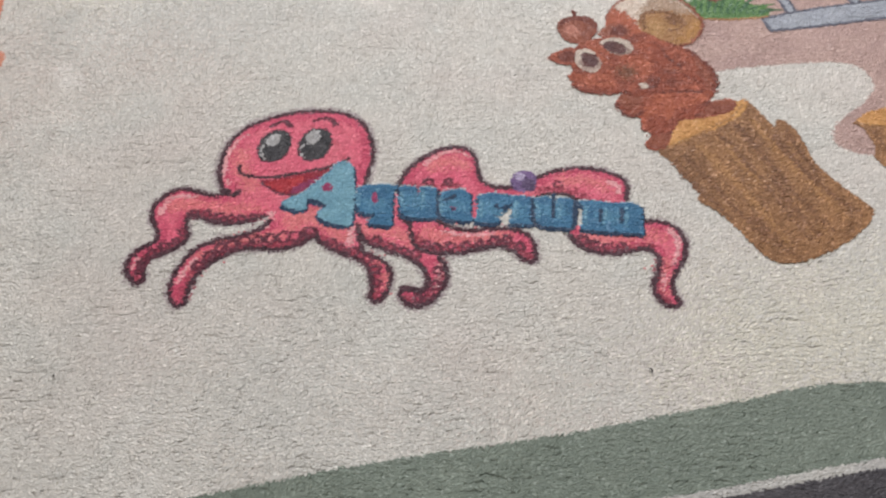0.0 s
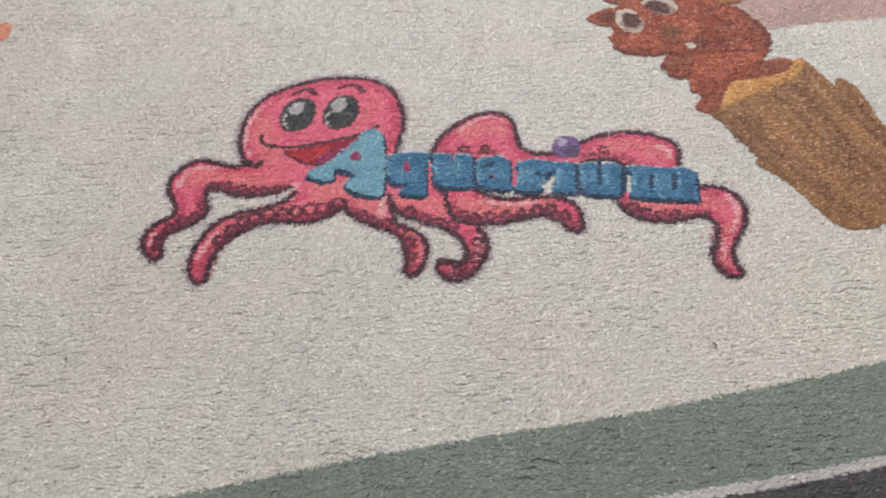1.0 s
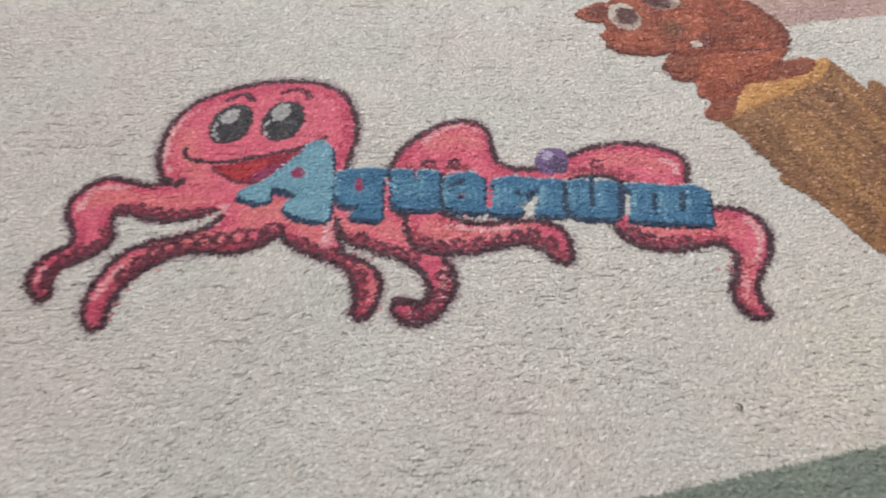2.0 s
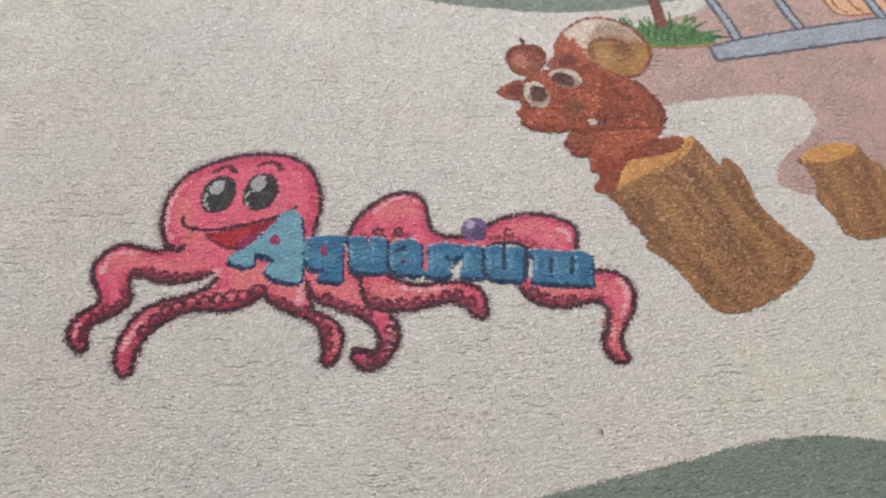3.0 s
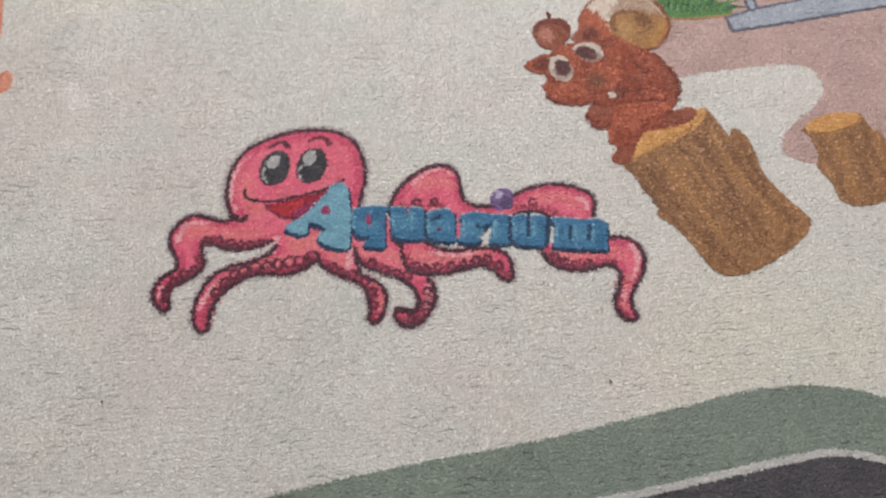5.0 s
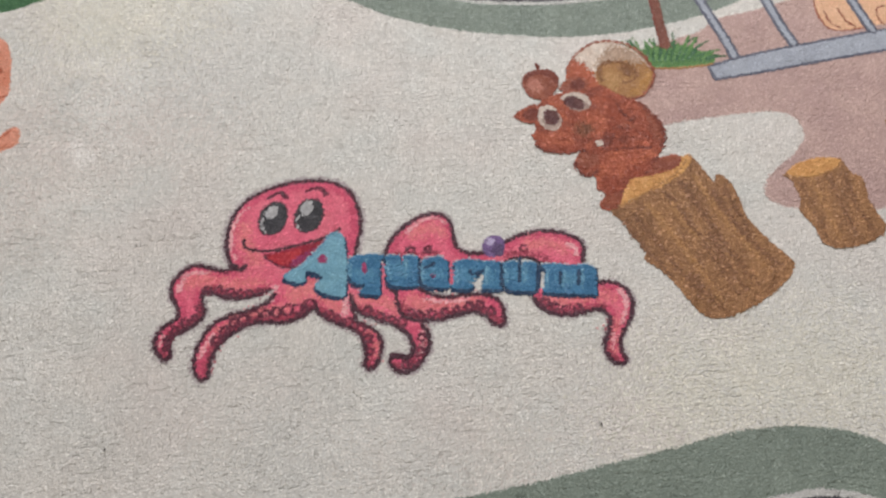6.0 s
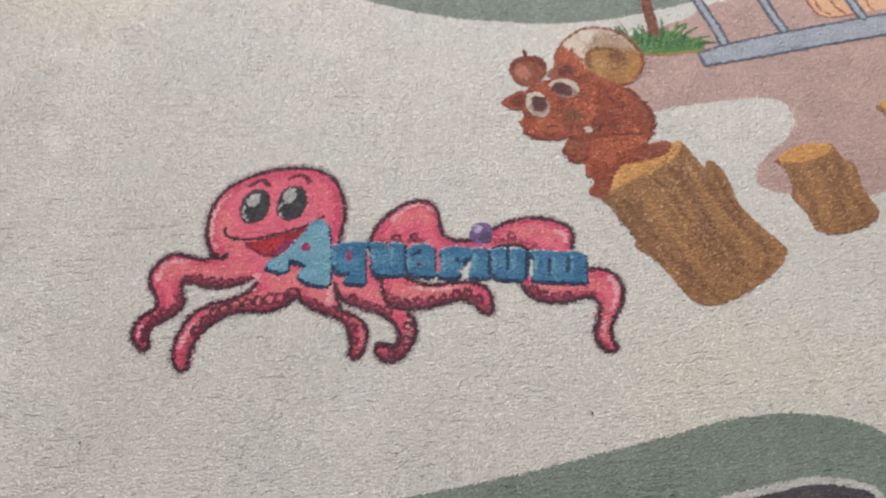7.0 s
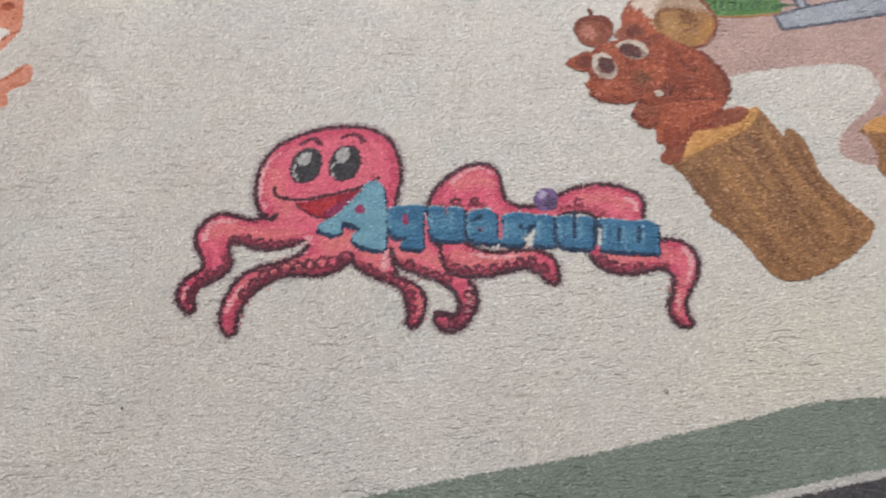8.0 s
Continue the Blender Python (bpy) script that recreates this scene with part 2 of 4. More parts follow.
def block(bm, x0, x1, y0, y1, z0, z1):
    m = Matrix.LocRotScale(((x0 + x1) / 2, (y0 + y1) / 2, (z0 + z1) / 2), None, (x1 - x0, y1 - y0, z1 - z0))
    bmesh.ops.create_cube(bm, size=1, matrix=m)


def blocks(*boxes):
    bm = bmesh.new()
    for b in boxes:
        block(bm, *b)
    return bm


X0, X1, Y0, Y1, Z0, Z1 = -2.6, 2.6, -4.2, 1.95, -0.0075, 2.5
mesh_object("floor", blocks((X0, X1, Y0, Y1, Z0 - 0.1, Z0)), FLOOR, None, "plain brown floor under the rug", "floor", "structure")
mesh_object("ceiling", blocks((X0, X1, Y0, Y1, Z1, Z1 + 0.1)), CEILING, None, "plain white ceiling of the room", "ceiling", "structure")
mesh_object("wall_west", blocks((X0 - 0.1, X0, Y0, Y1, Z0 - 0.1, Z1 + 0.1)), WALL, None, "plain pale wall of the room", "wall", "structure")
mesh_object("wall_east", blocks((X1, X1 + 0.1, Y0, Y1, Z0 - 0.1, Z1 + 0.1)), WALL, None, "plain pale wall of the room", "wall", "structure")
mesh_object("wall_south", blocks((X0 - 0.1, X1 + 0.1, Y0 - 0.1, Y0, Z0 - 0.1, Z1 + 0.1)), WALL, None, "plain pale wall of the room", "wall", "structure")
# Unseen opening and frame, made up to go with the added lamp.
WX0, WX1, WZ0, WZ1 = -1.45, 0.55, 0.38, 1.93
mesh_object("wall_north", blocks((X0 - 0.1, WX0, Y1, Y1 + 0.16, Z0 - 0.1, Z1 + 0.1), (WX1, X1 + 0.1, Y1, Y1 + 0.16, Z0 - 0.1, Z1 + 0.1),
            (WX0, WX1, Y1, Y1 + 0.16, Z0 - 0.1, WZ0), (WX0, WX1, Y1, Y1 + 0.16, WZ1, Z1 + 0.1)), WALL, None,
            "plain pale wall with an assumed window opening", "wall", "structure")
mesh_object("assumed_window", blocks((WX0, WX0 + 0.05, Y1 + 0.06, Y1 + 0.12, WZ0, WZ1), (WX1 - 0.05, WX1, Y1 + 0.06, Y1 + 0.12, WZ0, WZ1),
            (WX0 + 0.05, WX1 - 0.05, Y1 + 0.06, Y1 + 0.12, WZ0, WZ0 + 0.05), (WX0 + 0.05, WX1 - 0.05, Y1 + 0.06, Y1 + 0.12, WZ1 - 0.05, WZ1)),
            FRAME, None, "assumed white window frame, added around the lamp", "window", "structure")

# ---- the rug: a bound slab with a printed short pile ----
RX0, RX1, RY0, RY1 = -0.95, 0.75, -0.25, 1.10
rug = mesh_object("rug", blocks((RX0, RX1, RY0, RY1, Z0, -0.0009)), BACKING, None,
                  "cream printed play rug with short soft pile", "rug", "", 0.0025)

# ---- printed grounds ----
field = printed("cream_field", filled([(-945, -245), (745, -245), (745, 1095), (-945, 1095)], False), CREAM, None, "cream pile with faint pink and grey washes")

def wash(points, colour, label):
    printed("wash", filled(points), colour, None, label, 26.0)


wash([(160.3, 396), (227.1, 429.3), (262.3, 396.4), (226.7, 363), (159.1, 320.6), (145.8, 345)], GREENISH, "faint greenish wash")
wash([(206.1, 410.1), (268, 444.3), (323.3, 434), (298.9, 383.2), (228, 371.5)], GREENISH, "faint greenish wash")
wash([(-378, 465.2), (-317.6, 472.3), (-283.1, 427.9), (-275.4, 385.6), (-306.4, 359.5)], ROSY, "faint rosy wash")
wash([(-268.2, 482.6), (-210.5, 507.7), (-181, 483.8), (-227.6, 457.4), (-275.1, 449.7)], ROSY, "faint rosy wash")
wash([(-387.9, 582.8), (-279.3, 621.1), (-243.3, 575.9), (-325.8, 526.4)], GREENISH, "faint greenish wash")
wash([(-271.8, 529), (-215.7, 570.6), (-157.6, 536.6), (-219, 489.6)], GREYISH, "faint grey wash")
wash([(67.6, 306.6), (101.5, 314.4), (99.9, 295.3), (70.7, 282.9)], ROSY, "faint rosy wash")
wash([(-78.3, 259.4), (-16.3, 292.5), (11.4, 263.8), (-52.6, 231.4)], GREYISH, "faint grey wash")

# lower road with its green verge: runs along the near side, then turns away
printed("green_verge", filled([(-560, -242), (-300, 60), (-170, 145)] + [(-104.9, 180.4), (-48.4, 211), (-5.5, 235.9), (39.6, 260), (86.5, 283.2)]
        + [(175, 332.4), (206.7, 351.3), (232.7, 363.2), (255.9, 371), (279.3, 374.4)] + [(301, 374), (325, 361), (352, 330), (380, 270), (405, 60), (420, -242)]), GREEN, None, "sage green printed verge", 0.45)
printed("road_line", stroke([(-330, -240), (-190, 40), (-60, 146), (20, 196), (113.7, 251.4), (138.2, 264.2), (168.6, 279.7), (199.3, 296.4), (230.5, 313.4), (252.8, 324.8), (265.7, 330.8), (279, 334.1), (289.2, 334.9), (302.2, 333.2), (316.2, 311.2), (345, 250), (352, 60), (360, -240)], 5.2), LINE, None, "off-white printed road edge line", 0.3)
printed("road", filled([(-328.3, -240.8), (-188.4, 38.9), (-58.9, 144.5), (21, 194.4), (114.6, 249.8), (139.1, 262.5), (169.5, 278), (200.2, 294.7), (231.4, 311.7), (253.6, 323.1), (266.3, 329), (279.3, 332.2), (289.1, 333), (300.9, 331.8), (314.5, 310.3), (343.1, 249.7), (350.1, 59.9), (358.1, -240.1)]), ROAD, None, "charcoal printed road", 0.3)

# upper road, a bend at the far side
printed("green_verge", filled([(-232.4, 690), (-205, 671.9), (-176, 657.3), (-158.1, 650.4), (-132.8, 643.2), (-100.4, 635.8), (-70.4, 634.3), (-41.5, 635.8), (-13.4, 639.3), (14.1, 644.7), (38, 650.3), (62.9, 658.1), (99.5, 674.6), (136.3, 697.2), (157.4, 712.7), (181.1, 734), (205.1, 760.1), (224, 790), (235, 821)]), GREEN, None, "sage green printed verge", 0.45)
printed("road_line", stroke([(-154.8, 704), (-135, 687), (-112.9, 675.4), (-88.8, 671.1), (-65.7, 669.7), (-43.6, 670.8), (-22.1, 674.1), (5.9, 681.1), (33.4, 690), (55.2, 699.1), (71, 705.9), (103.7, 722.1), (127.7, 740.9), (140, 760), (149, 790)], 4.4), LINE, None, "off-white printed road edge line", 0.3)
printed("road", filled([(-153.8, 705.2), (-134.1, 688.3), (-112.4, 676.9), (-88.6, 672.7), (-65.7, 671.3), (-43.8, 672.4), (-22.4, 675.7), (5.5, 682.6), (32.9, 691.5), (54.6, 700.6), (70.3, 707.3), (102.9, 723.5), (126.5, 742), (138.5, 760.6), (147.5, 790.5)]), ROAD, None, "charcoal printed road", 0.3)

printed("mauve_ground", filled([(107.4, 636.5), (115.7, 659.6), (151.6, 688.7), (169.1, 709.9), (196.1, 727.9), (223.3, 748.2), (251.2, 766.9), (273, 782), (323, 812.4), (393.8, 859.6), (438.2, 698.9), (380, 599.1), (354.6, 582.9), (321.3, 563.6), (292.7, 546.8), (268.4, 538), (245.9, 534.8), (228.2, 534), (218.9, 540.7), (218.8, 552.4), (227, 568.7), (236.7, 583.6), (242.8, 599.4), (241.2, 611.7), (232.3, 620.3), (216.8, 620.1), (186.6, 608), (156.9, 593.8), (131.7, 582), (116.1, 595.8)]), MAUVE, None, "dusty mauve printed ground", 0.6)
printed("pale_patch", joined(filled([(-288, 441.8), (-286.1, 448.8), (-280.8, 449.4), (-277.1, 441), (-269.1, 441.4), (-263.5, 434.8), (-270.6, 430.5), (-276, 427.8), (-281.5, 432.3)]), filled([(-271.4, 437.5), (-267.8, 442.8), (-262.7, 438.1), (-264, 432.5)])), PALE, None, "pale patch of pile", 3.2)


# ---- pink many-armed motif ----
ARMS = []


def arm(contour, rest):
    """The visible edge of one arm, and the points that close it under the body."""
    ARMS.append((contour, rest))


arm([(-127.6, 378.6), (-135.4, 374.1), (-144.7, 373.9), (-153.7, 373.2), (-160.9, 367.5), (-164, 358.4), (-162.7, 349.3), (-157.1, 342.8), (-151.7, 337.3), (-151, 331.4), (-156, 325.2), (-158, 317.4), (-156.3, 310.4), (-151.9, 305.4), (-146.2, 302.8), (-142.8, 305), (-144.5, 310.3), (-148, 316), (-145.9, 321.2), (-138.9, 328.2), (-134.8, 334.5), (-134.4, 342), (-138.3, 348), (-140.7, 353.5), (-136.8, 356), (-126.1, 355.3), (-114.5, 357.2), (-105.6, 362.8), (-98.6, 369.2)],
    [(-88.8, 381.5), (-111, 384.6)])
arm([(-94.9, 367.1), (-98.3, 359), (-107.7, 350.7), (-117.4, 344.5), (-124.4, 337), (-128.3, 327.3), (-128.9, 315.8), (-126.6, 305.3), (-122.6, 299.2), (-117.1, 296.6), (-114, 299.5), (-115.3, 306), (-116.6, 316.3), (-113.1, 327.7), (-105.4, 338.3), (-95, 344.7), (-80.5, 349.1), (-70.2, 356.2), (-65.5, 365.5)],
    [(-66.9, 378.5), (-88, 379.4)])
arm([(-67.4, 368.5), (-61.8, 362.1), (-51.4, 358), (-39.8, 356.9), (-31.5, 354.9), (-25.2, 349), (-21.6, 340.8), (-20.5, 334.9), (-16.2, 332.4), (-12.9, 336.6), (-12.3, 345.8), (-15, 354.3), (-21.3, 360.2), (-29.6, 362.3), (-36.4, 363.4)],
    [(-41.6, 376.5), (-51.9, 382.6)])
arm([(-42.7, 376.2), (-35.9, 369.2), (-24.5, 367.6), (-10.9, 366.5), (-1.3, 363.6), (5, 357.3), (6.5, 351), (3.8, 346.9), (-0.4, 347.8), (-4.4, 346.8), (-5.6, 341.9), (-1.9, 337.6), (4.6, 336.5), (11.2, 340.3), (15.2, 348), (16.3, 358.7), (13.4, 367.6), (7.1, 372.8)],
    [(-1.8, 378.6), (-15.6, 397.2), (-43.4, 394.1)])
arm([(-16.9, 392.3), (-13.7, 383.3), (-7.6, 375.3), (1.7, 373.5), (14.5, 377.5), (26.7, 383.9), (36.2, 390), (43.6, 390.7), (49.6, 387.6), (54.5, 385.4), (59.3, 386.8), (59.2, 392), (55.6, 400.2), (49.7, 404.8), (41.1, 405.6), (29.9, 402.1), (19, 397.3), (8.5, 395.7), (-1, 397.6)],
    [(-10.5, 400.9)])
arm([(-31.9, 412.2), (-32.7, 425.3), (-28.3, 438.7), (-21.1, 450.2), (-10.6, 458.2), (-0.8, 458.4), (6.4, 450.9), (10.7, 441.3), (16.2, 435), (25.5, 434.3), (35, 437.9), (41.2, 443)],
    [(45.4, 432.7), (26.5, 422.7), (18.5, 406.6), (-9.9, 392), (-25, 394.6)])
arm([(41.4, 442.1), (45.5, 449.5), (55.1, 458.5), (69.3, 465.9), (83.1, 467.8), (94.4, 465.5), (100.3, 458.4), (100.6, 448)],
    [(89.9, 440.3), (75.7, 440.1), (65.1, 441.5), (55.4, 438.8), (48.4, 433.5)])
arm([(72.3, 414.7), (76.9, 408.3), (85.3, 404.4), (96, 404.3), (106.9, 408.6), (113.8, 413.6), (120.7, 415.1), (126.2, 410.4), (126.9, 401.9), (126.2, 392.3), (128.6, 385.4), (133.5, 380.9), (139.7, 380.6), (142.4, 384.6), (139, 389.5), (136.2, 396.8), (137.8, 405.8), (140.5, 416.1), (139.6, 426.6), (134.2, 435.5), (125.3, 438.5), (114.9, 436.1)],
    [(105.9, 430.8), (79.7, 421.3)])
HEAD = [(-127, 378.3), (-133, 380.4), (-139.4, 388.5), (-144.2, 400.6), (-146.3, 416.8), (-142.3, 431.6), (-131.7, 444.9), (-116.3, 456), (-99.7, 462.8), (-84.6, 464.3), (-71.3, 459.1), (-61.5, 448), (-55.3, 434.7), (-52.8, 420.7), (-51.1, 408.3), (-47.5, 395.2)]
for contour, rest in ARMS:
    printed("fringe", inner_band(contour, rest, 2.6, -1.0), HALO, None, "", 0.9)
printed("fringe", inner_band(HEAD, [], 3.0, -1.0), HALO, None, "", 0.8)
motif = printed("pink_motif", joined(filled(HEAD + [(-43.7, 382.6), (-55.1, 368.3), (-65.9, 364.4), (-76.6, 360.2), (-90, 363.1), (-100.4, 373.7), (-115, 378.9)]), filled([(-50.1, 401.5), (-23.3, 408.9), (-6.8, 395.1), (-4.3, 373.6), (-23.4, 370.5), (-40.2, 372.4)])),
                PINK, None, "pink many-armed printed motif with dark outlines")
for contour, rest in ARMS:
    printed("arm", filled(contour + rest), PINK, motif)

# deeper dye inside the outlines
for contour, rest in ARMS:
    printed("rim", inner_band(contour, rest, 4.0, 3.9), DEEP, motif, "", 1.1)
printed("rim", inner_band(HEAD, [], 5.0, 5.0), DEEP, motif, "", 1.3)

# warmer dye along the middle of the arms and under the face
for pts, w in (([(-155, 357), (-147, 363.5), (-135, 364.5), (-120, 368), (-106, 374)], 9), ([(-122, 322), (-114, 338), (-101, 350), (-86, 358), (-78, 368)], 8), ([(-84, 372), (-70, 378), (-58, 374), (-48, 368)], 13),
               ([(-38, 380), (-24, 381), (-10, 380)], 10), ([(-6, 388), (8, 388), (24, 394), (40, 400)], 9), ([(84, 416), (98, 418), (114, 425), (128, 427)], 10), ([(131, 412), (131, 398), (134, 388)], 6),
               ([(-30, 361), (-19, 352), (-15, 342)], 5), ([(-136, 412), (-128, 398), (-114, 386)], 9), ([(60, 452), (76, 456), (90, 455)], 8), ([(-20, 436), (-8, 446), (2, 444)], 9)):
    printed("coral_glow", stroke(pts, w, w * 0.7), CORAL, motif, "", 2.4)

# shaded undersides of the arms
def shade(points, width):
    printed("shade", stroke(points, width * 1.15), WINE, motif, "", 1.1)


shade([(-142.2, 354), (-137.9, 358.4), (-126, 358.1), (-114.5, 360.3), (-102, 367.4)], 4.5)
shade([(-140.8, 349.1), (-137, 341.3), (-139, 332.9), (-148.8, 323), (-149.8, 315.5), (-146.9, 306.7)], 3.5)
shade([(-67.6, 365.7), (-73.5, 357.5), (-85.4, 351.2), (-99.4, 345.6), (-110.6, 338.2), (-116.5, 328.1), (-118.7, 316.5), (-115.5, 301.1)], 4.5)
shade([(-61.8, 364.3), (-50.4, 360.8), (-35.9, 359.6), (-25.2, 354), (-19.5, 343.8), (-17.1, 335.4)], 4.0)
shade([(-38, 373), (-25.5, 370.8), (-11.2, 369.9), (-3.1, 369.6)], 4.0)
shade([(9.3, 370.8), (12.5, 361), (11.7, 349.1), (5.9, 340.1), (-1.3, 340.6)], 3.6)
shade([(-10.4, 382.9), (-3.1, 376.1), (11.9, 379.8), (27.7, 387.6), (39.9, 394.5), (50.8, 390.5), (57.3, 388.4)], 4.0)
shade([(75.7, 412), (86.6, 407.5), (98.4, 407.6), (111, 414.2), (121.9, 419.4)], 4.0)
shade([(127.8, 410), (128.1, 395), (131.6, 385.4), (137.8, 382.9)], 3.0)
shade([(48.2, 438.2), (58.4, 443.9), (70.6, 444.4), (79.2, 443)], 3.0)
shade([(-28.2, 417.9), (-14.7, 421.7), (4.3, 427.9)], 2.6)

# light streaks on the upper sides
def highlight(points, width):
    printed("highlight", stroke(points, width * 1.35, width * 0.7), ROSE, motif, "", 0.7)


highlight([(-157.3, 351.2), (-159.1, 358.8), (-154.9, 366.4), (-144.9, 369.7)], 2.4)
highlight([(-136.9, 391.6), (-141.6, 404.8), (-141.7, 419.6), (-137.2, 427.9)], 2.2)
highlight([(-95.3, 360.8), (-95, 368.4), (-95.9, 374.1)], 2.4)
highlight([(-124.3, 310.9), (-124.8, 320.3), (-122.5, 328.9)], 2.0)
highlight([(-45.1, 365.4), (-46.1, 373), (-47.2, 378.5)], 3.4)
highlight([(-23.7, 437.6), (-16.6, 449.4), (-6.7, 455.2), (0.9, 452.3)], 2.2)
highlight([(88.1, 459.9), (94.3, 457.7), (96.1, 452.5)], 2.6)
highlight([(128.4, 434.8), (134.2, 428.2), (135.7, 418.8), (134.1, 409.6)], 2.4)
highlight([(9.4, 367.8), (12.2, 356.7), (10.7, 347.2)], 2.0)
highlight([(4.6, 391), (18.2, 393), (32.6, 399.2)], 2.2)
highlight([(-152.7, 311.4), (-153.7, 318.6)], 1.6)
highlight([(130.9, 401.3), (132.1, 389.7)], 1.8)
highlight([(-130.4, 385.3), (-134.7, 388.4)], 2.2)

for contour, rest in ARMS:
    printed("outline", inner_band(contour, rest, 2.8, 0.5), OUTLINE, motif, "", 0.5)
printed("outline", inner_band(HEAD, [], 2.7, 1.0), OUTLINE, motif, "", 0.5)
for pts, w in (([(-132.7, 378.6), (-125.9, 377.7), (-122.4, 381.4)], 2.2), ([(47.5, 432.3), (55.5, 438.3), (65.1, 441.5), (75.9, 439.2)], 2.4), ([(-16.7, 390.1), (-22.5, 393)], 3.0), ([(-5.6, 345.6), (-0.2, 347.1), (4.7, 346.4)], 4.5), ([(-45.1, 380.9), (-40.3, 370.2), (-35.8, 364)], 2.6)):
    printed("outline", stroke(pts, w), OUTLINE, motif)

# rings along the arms, each a little different
dots = random.Random(5)


def sucker(x, y, r):
    k = dots.uniform(0.82, 1.18)
    printed("sucker", ring((x + dots.uniform(-0.6, 0.6), y + dots.uniform(-0.6, 0.6)), r * k, r * k * 1.05, dots.uniform(1.5, 2.3)), PLUM, motif, "", 0.55)


for x, y in [(-69.8, 366), (-76.1, 361.2), (-82.2, 357.8), (-88.4, 354.7), (-94.9, 351.6), (-101.3, 348.1), (-107.1, 344.3), (-112.4, 339.4), (-116.8, 332.6), (-119.1, 324.8)]:
    sucker(x, y, 3.1)
for x, y in [(-104.7, 365.8), (-110.9, 363.6), (-117.6, 361.7), (-124.1, 360.4), (-131.5, 359.2), (-139.7, 357.9), (-139.1, 344.2), (-139.7, 336.2), (-144.1, 330.7), (-148.2, 324.4), (-149.4, 317.3), (-148.2, 310.5)]:
    sucker(x, y, 2.3)
for x, y in [(-55.2, 363), (-47.8, 361.6), (-40.5, 361.4), (-30.8, 358.9), (-24.1, 353.1), (-20.1, 345.7), (-30, 372.2), (-21.6, 371), (-13.9, 370.9), (-6.4, 369.9), (9.1, 363.5), (11.7, 354.5), (9.7, 346.9), (5.4, 341.6)]:
    sucker(x, y, 2.5)
for x, y in [(-2.9, 378.3), (4.1, 378.9), (11.4, 381.4), (19.1, 385.3), (26.4, 389.5), (33.3, 393.6), (40.6, 396.5), (48.3, 394.2), (82, 410.6), (89.4, 409.1), (96.9, 409.4), (104.6, 412.4), (-16.7, 424), (-4.7, 428.8), (58.7, 447.8)]:
    sucker(x, y, 2.5)

# round dark spots with pale glints, brows and a curved band
for rim, glint, crescent in (
        ([(-126.8, 415.7), (-128.7, 424.9), (-126, 433.6), (-119.8, 438.3), (-112.6, 436.1), (-107.9, 428.2), (-106.7, 420.3), (-109.3, 412.7), (-115.3, 408.3), (-121.6, 409.1)], [(-125, 425.3), (-123.9, 431.3), (-119.3, 433.7), (-117, 429.8), (-116.7, 425.6), (-118.7, 422.2), (-122.9, 422.4)], [(-124.4, 421.3), (-124, 416.5), (-120.6, 412.1), (-117.4, 410.3)]),
        ([(-102.8, 424.1), (-105.2, 433.2), (-103.2, 441.7), (-97.6, 447), (-90.1, 446.3), (-85, 439.2), (-83.1, 429.9), (-85.3, 421.8), (-91.4, 417.3), (-97.7, 418.1)], [(-102.1, 435.6), (-100.6, 441.8), (-97, 444.3), (-94.2, 440.7), (-93.3, 435.3), (-95.7, 431.1), (-99.6, 432)], [(-100.9, 430.3), (-100.8, 425.4), (-97.9, 420.8), (-93.1, 419.1)])):
    printed("eye_rim", filled([tuple(np.mean(rim, 0) + 0.95 * (np.array(p) - np.mean(rim, 0))) for p in rim]), OUTLINE, motif, "dark oval spot", 0.4)
    mid = np.mean(rim, 0)
    printed("eye", filled([tuple(mid + 0.9 * (np.array(p) - mid)) for p in rim]), BLACK, motif, "dark oval spot", 0.3)
    printed("crescent", stroke(crescent, 1.7, 0.8), GLINT, motif, "pale grey crescent", 0.4)
    printed("glint", filled(glint), GLINT, motif, "pale grey glint", 0.5)
for pts in ([(-127.8, 437.4), (-124.7, 442), (-119.6, 444.7), (-114.7, 442)], [(-103.2, 450.5), (-98.7, 454.9), (-92.9, 455.9), (-88, 452.8)]):
    printed("brow", stroke(pts, 1.6, 3.4), PLUM, motif, "", 0.4)
printed("mouth", filled([(-113.2, 393.3), (-107.7, 396.2), (-100.1, 400.9), (-90.9, 406.9), (-81.7, 412.8), (-76.7, 414.9), (-79.3, 407), (-83.4, 398.2), (-88.6, 390.2), (-95.4, 388.2), (-103.5, 389.2)]), MOUTH, motif, "dark red curved shape")
printed("tongue", filled([(-109.6, 392.4), (-104.8, 396.4), (-96.2, 401), (-89.9, 404.6), (-89.5, 398.9), (-92.9, 393.5), (-97, 389.8), (-104, 390.3)]), TONGUE, motif, "red rounded shape", 0.5)
printed("mouth_corner", filled([(-89.5, 398.9), (-84, 404.4), (-80, 408.7), (-80.9, 401.4), (-85.4, 393.9), (-91.2, 389.7), (-93, 391.6)]), MAGENTA, motif, "dark magenta corner", 0.7)
printed("mouth_line", stroke([(-130.8, 401.1), (-129.2, 397), (-124.8, 395), (-117.1, 395.3), (-108.5, 397.9), (-99.1, 403.2), (-89.9, 409.1), (-80.6, 415.1), (-73.5, 421.9), (-69, 428.3)], 2.0), OUTLINE, motif, "", 0.3)
printed("mouth_line", stroke([(-112.5, 392.9), (-103.2, 388.7), (-95.2, 387.9), (-87.8, 390.5)], 1.3), PLUM, motif, "", 0.4)
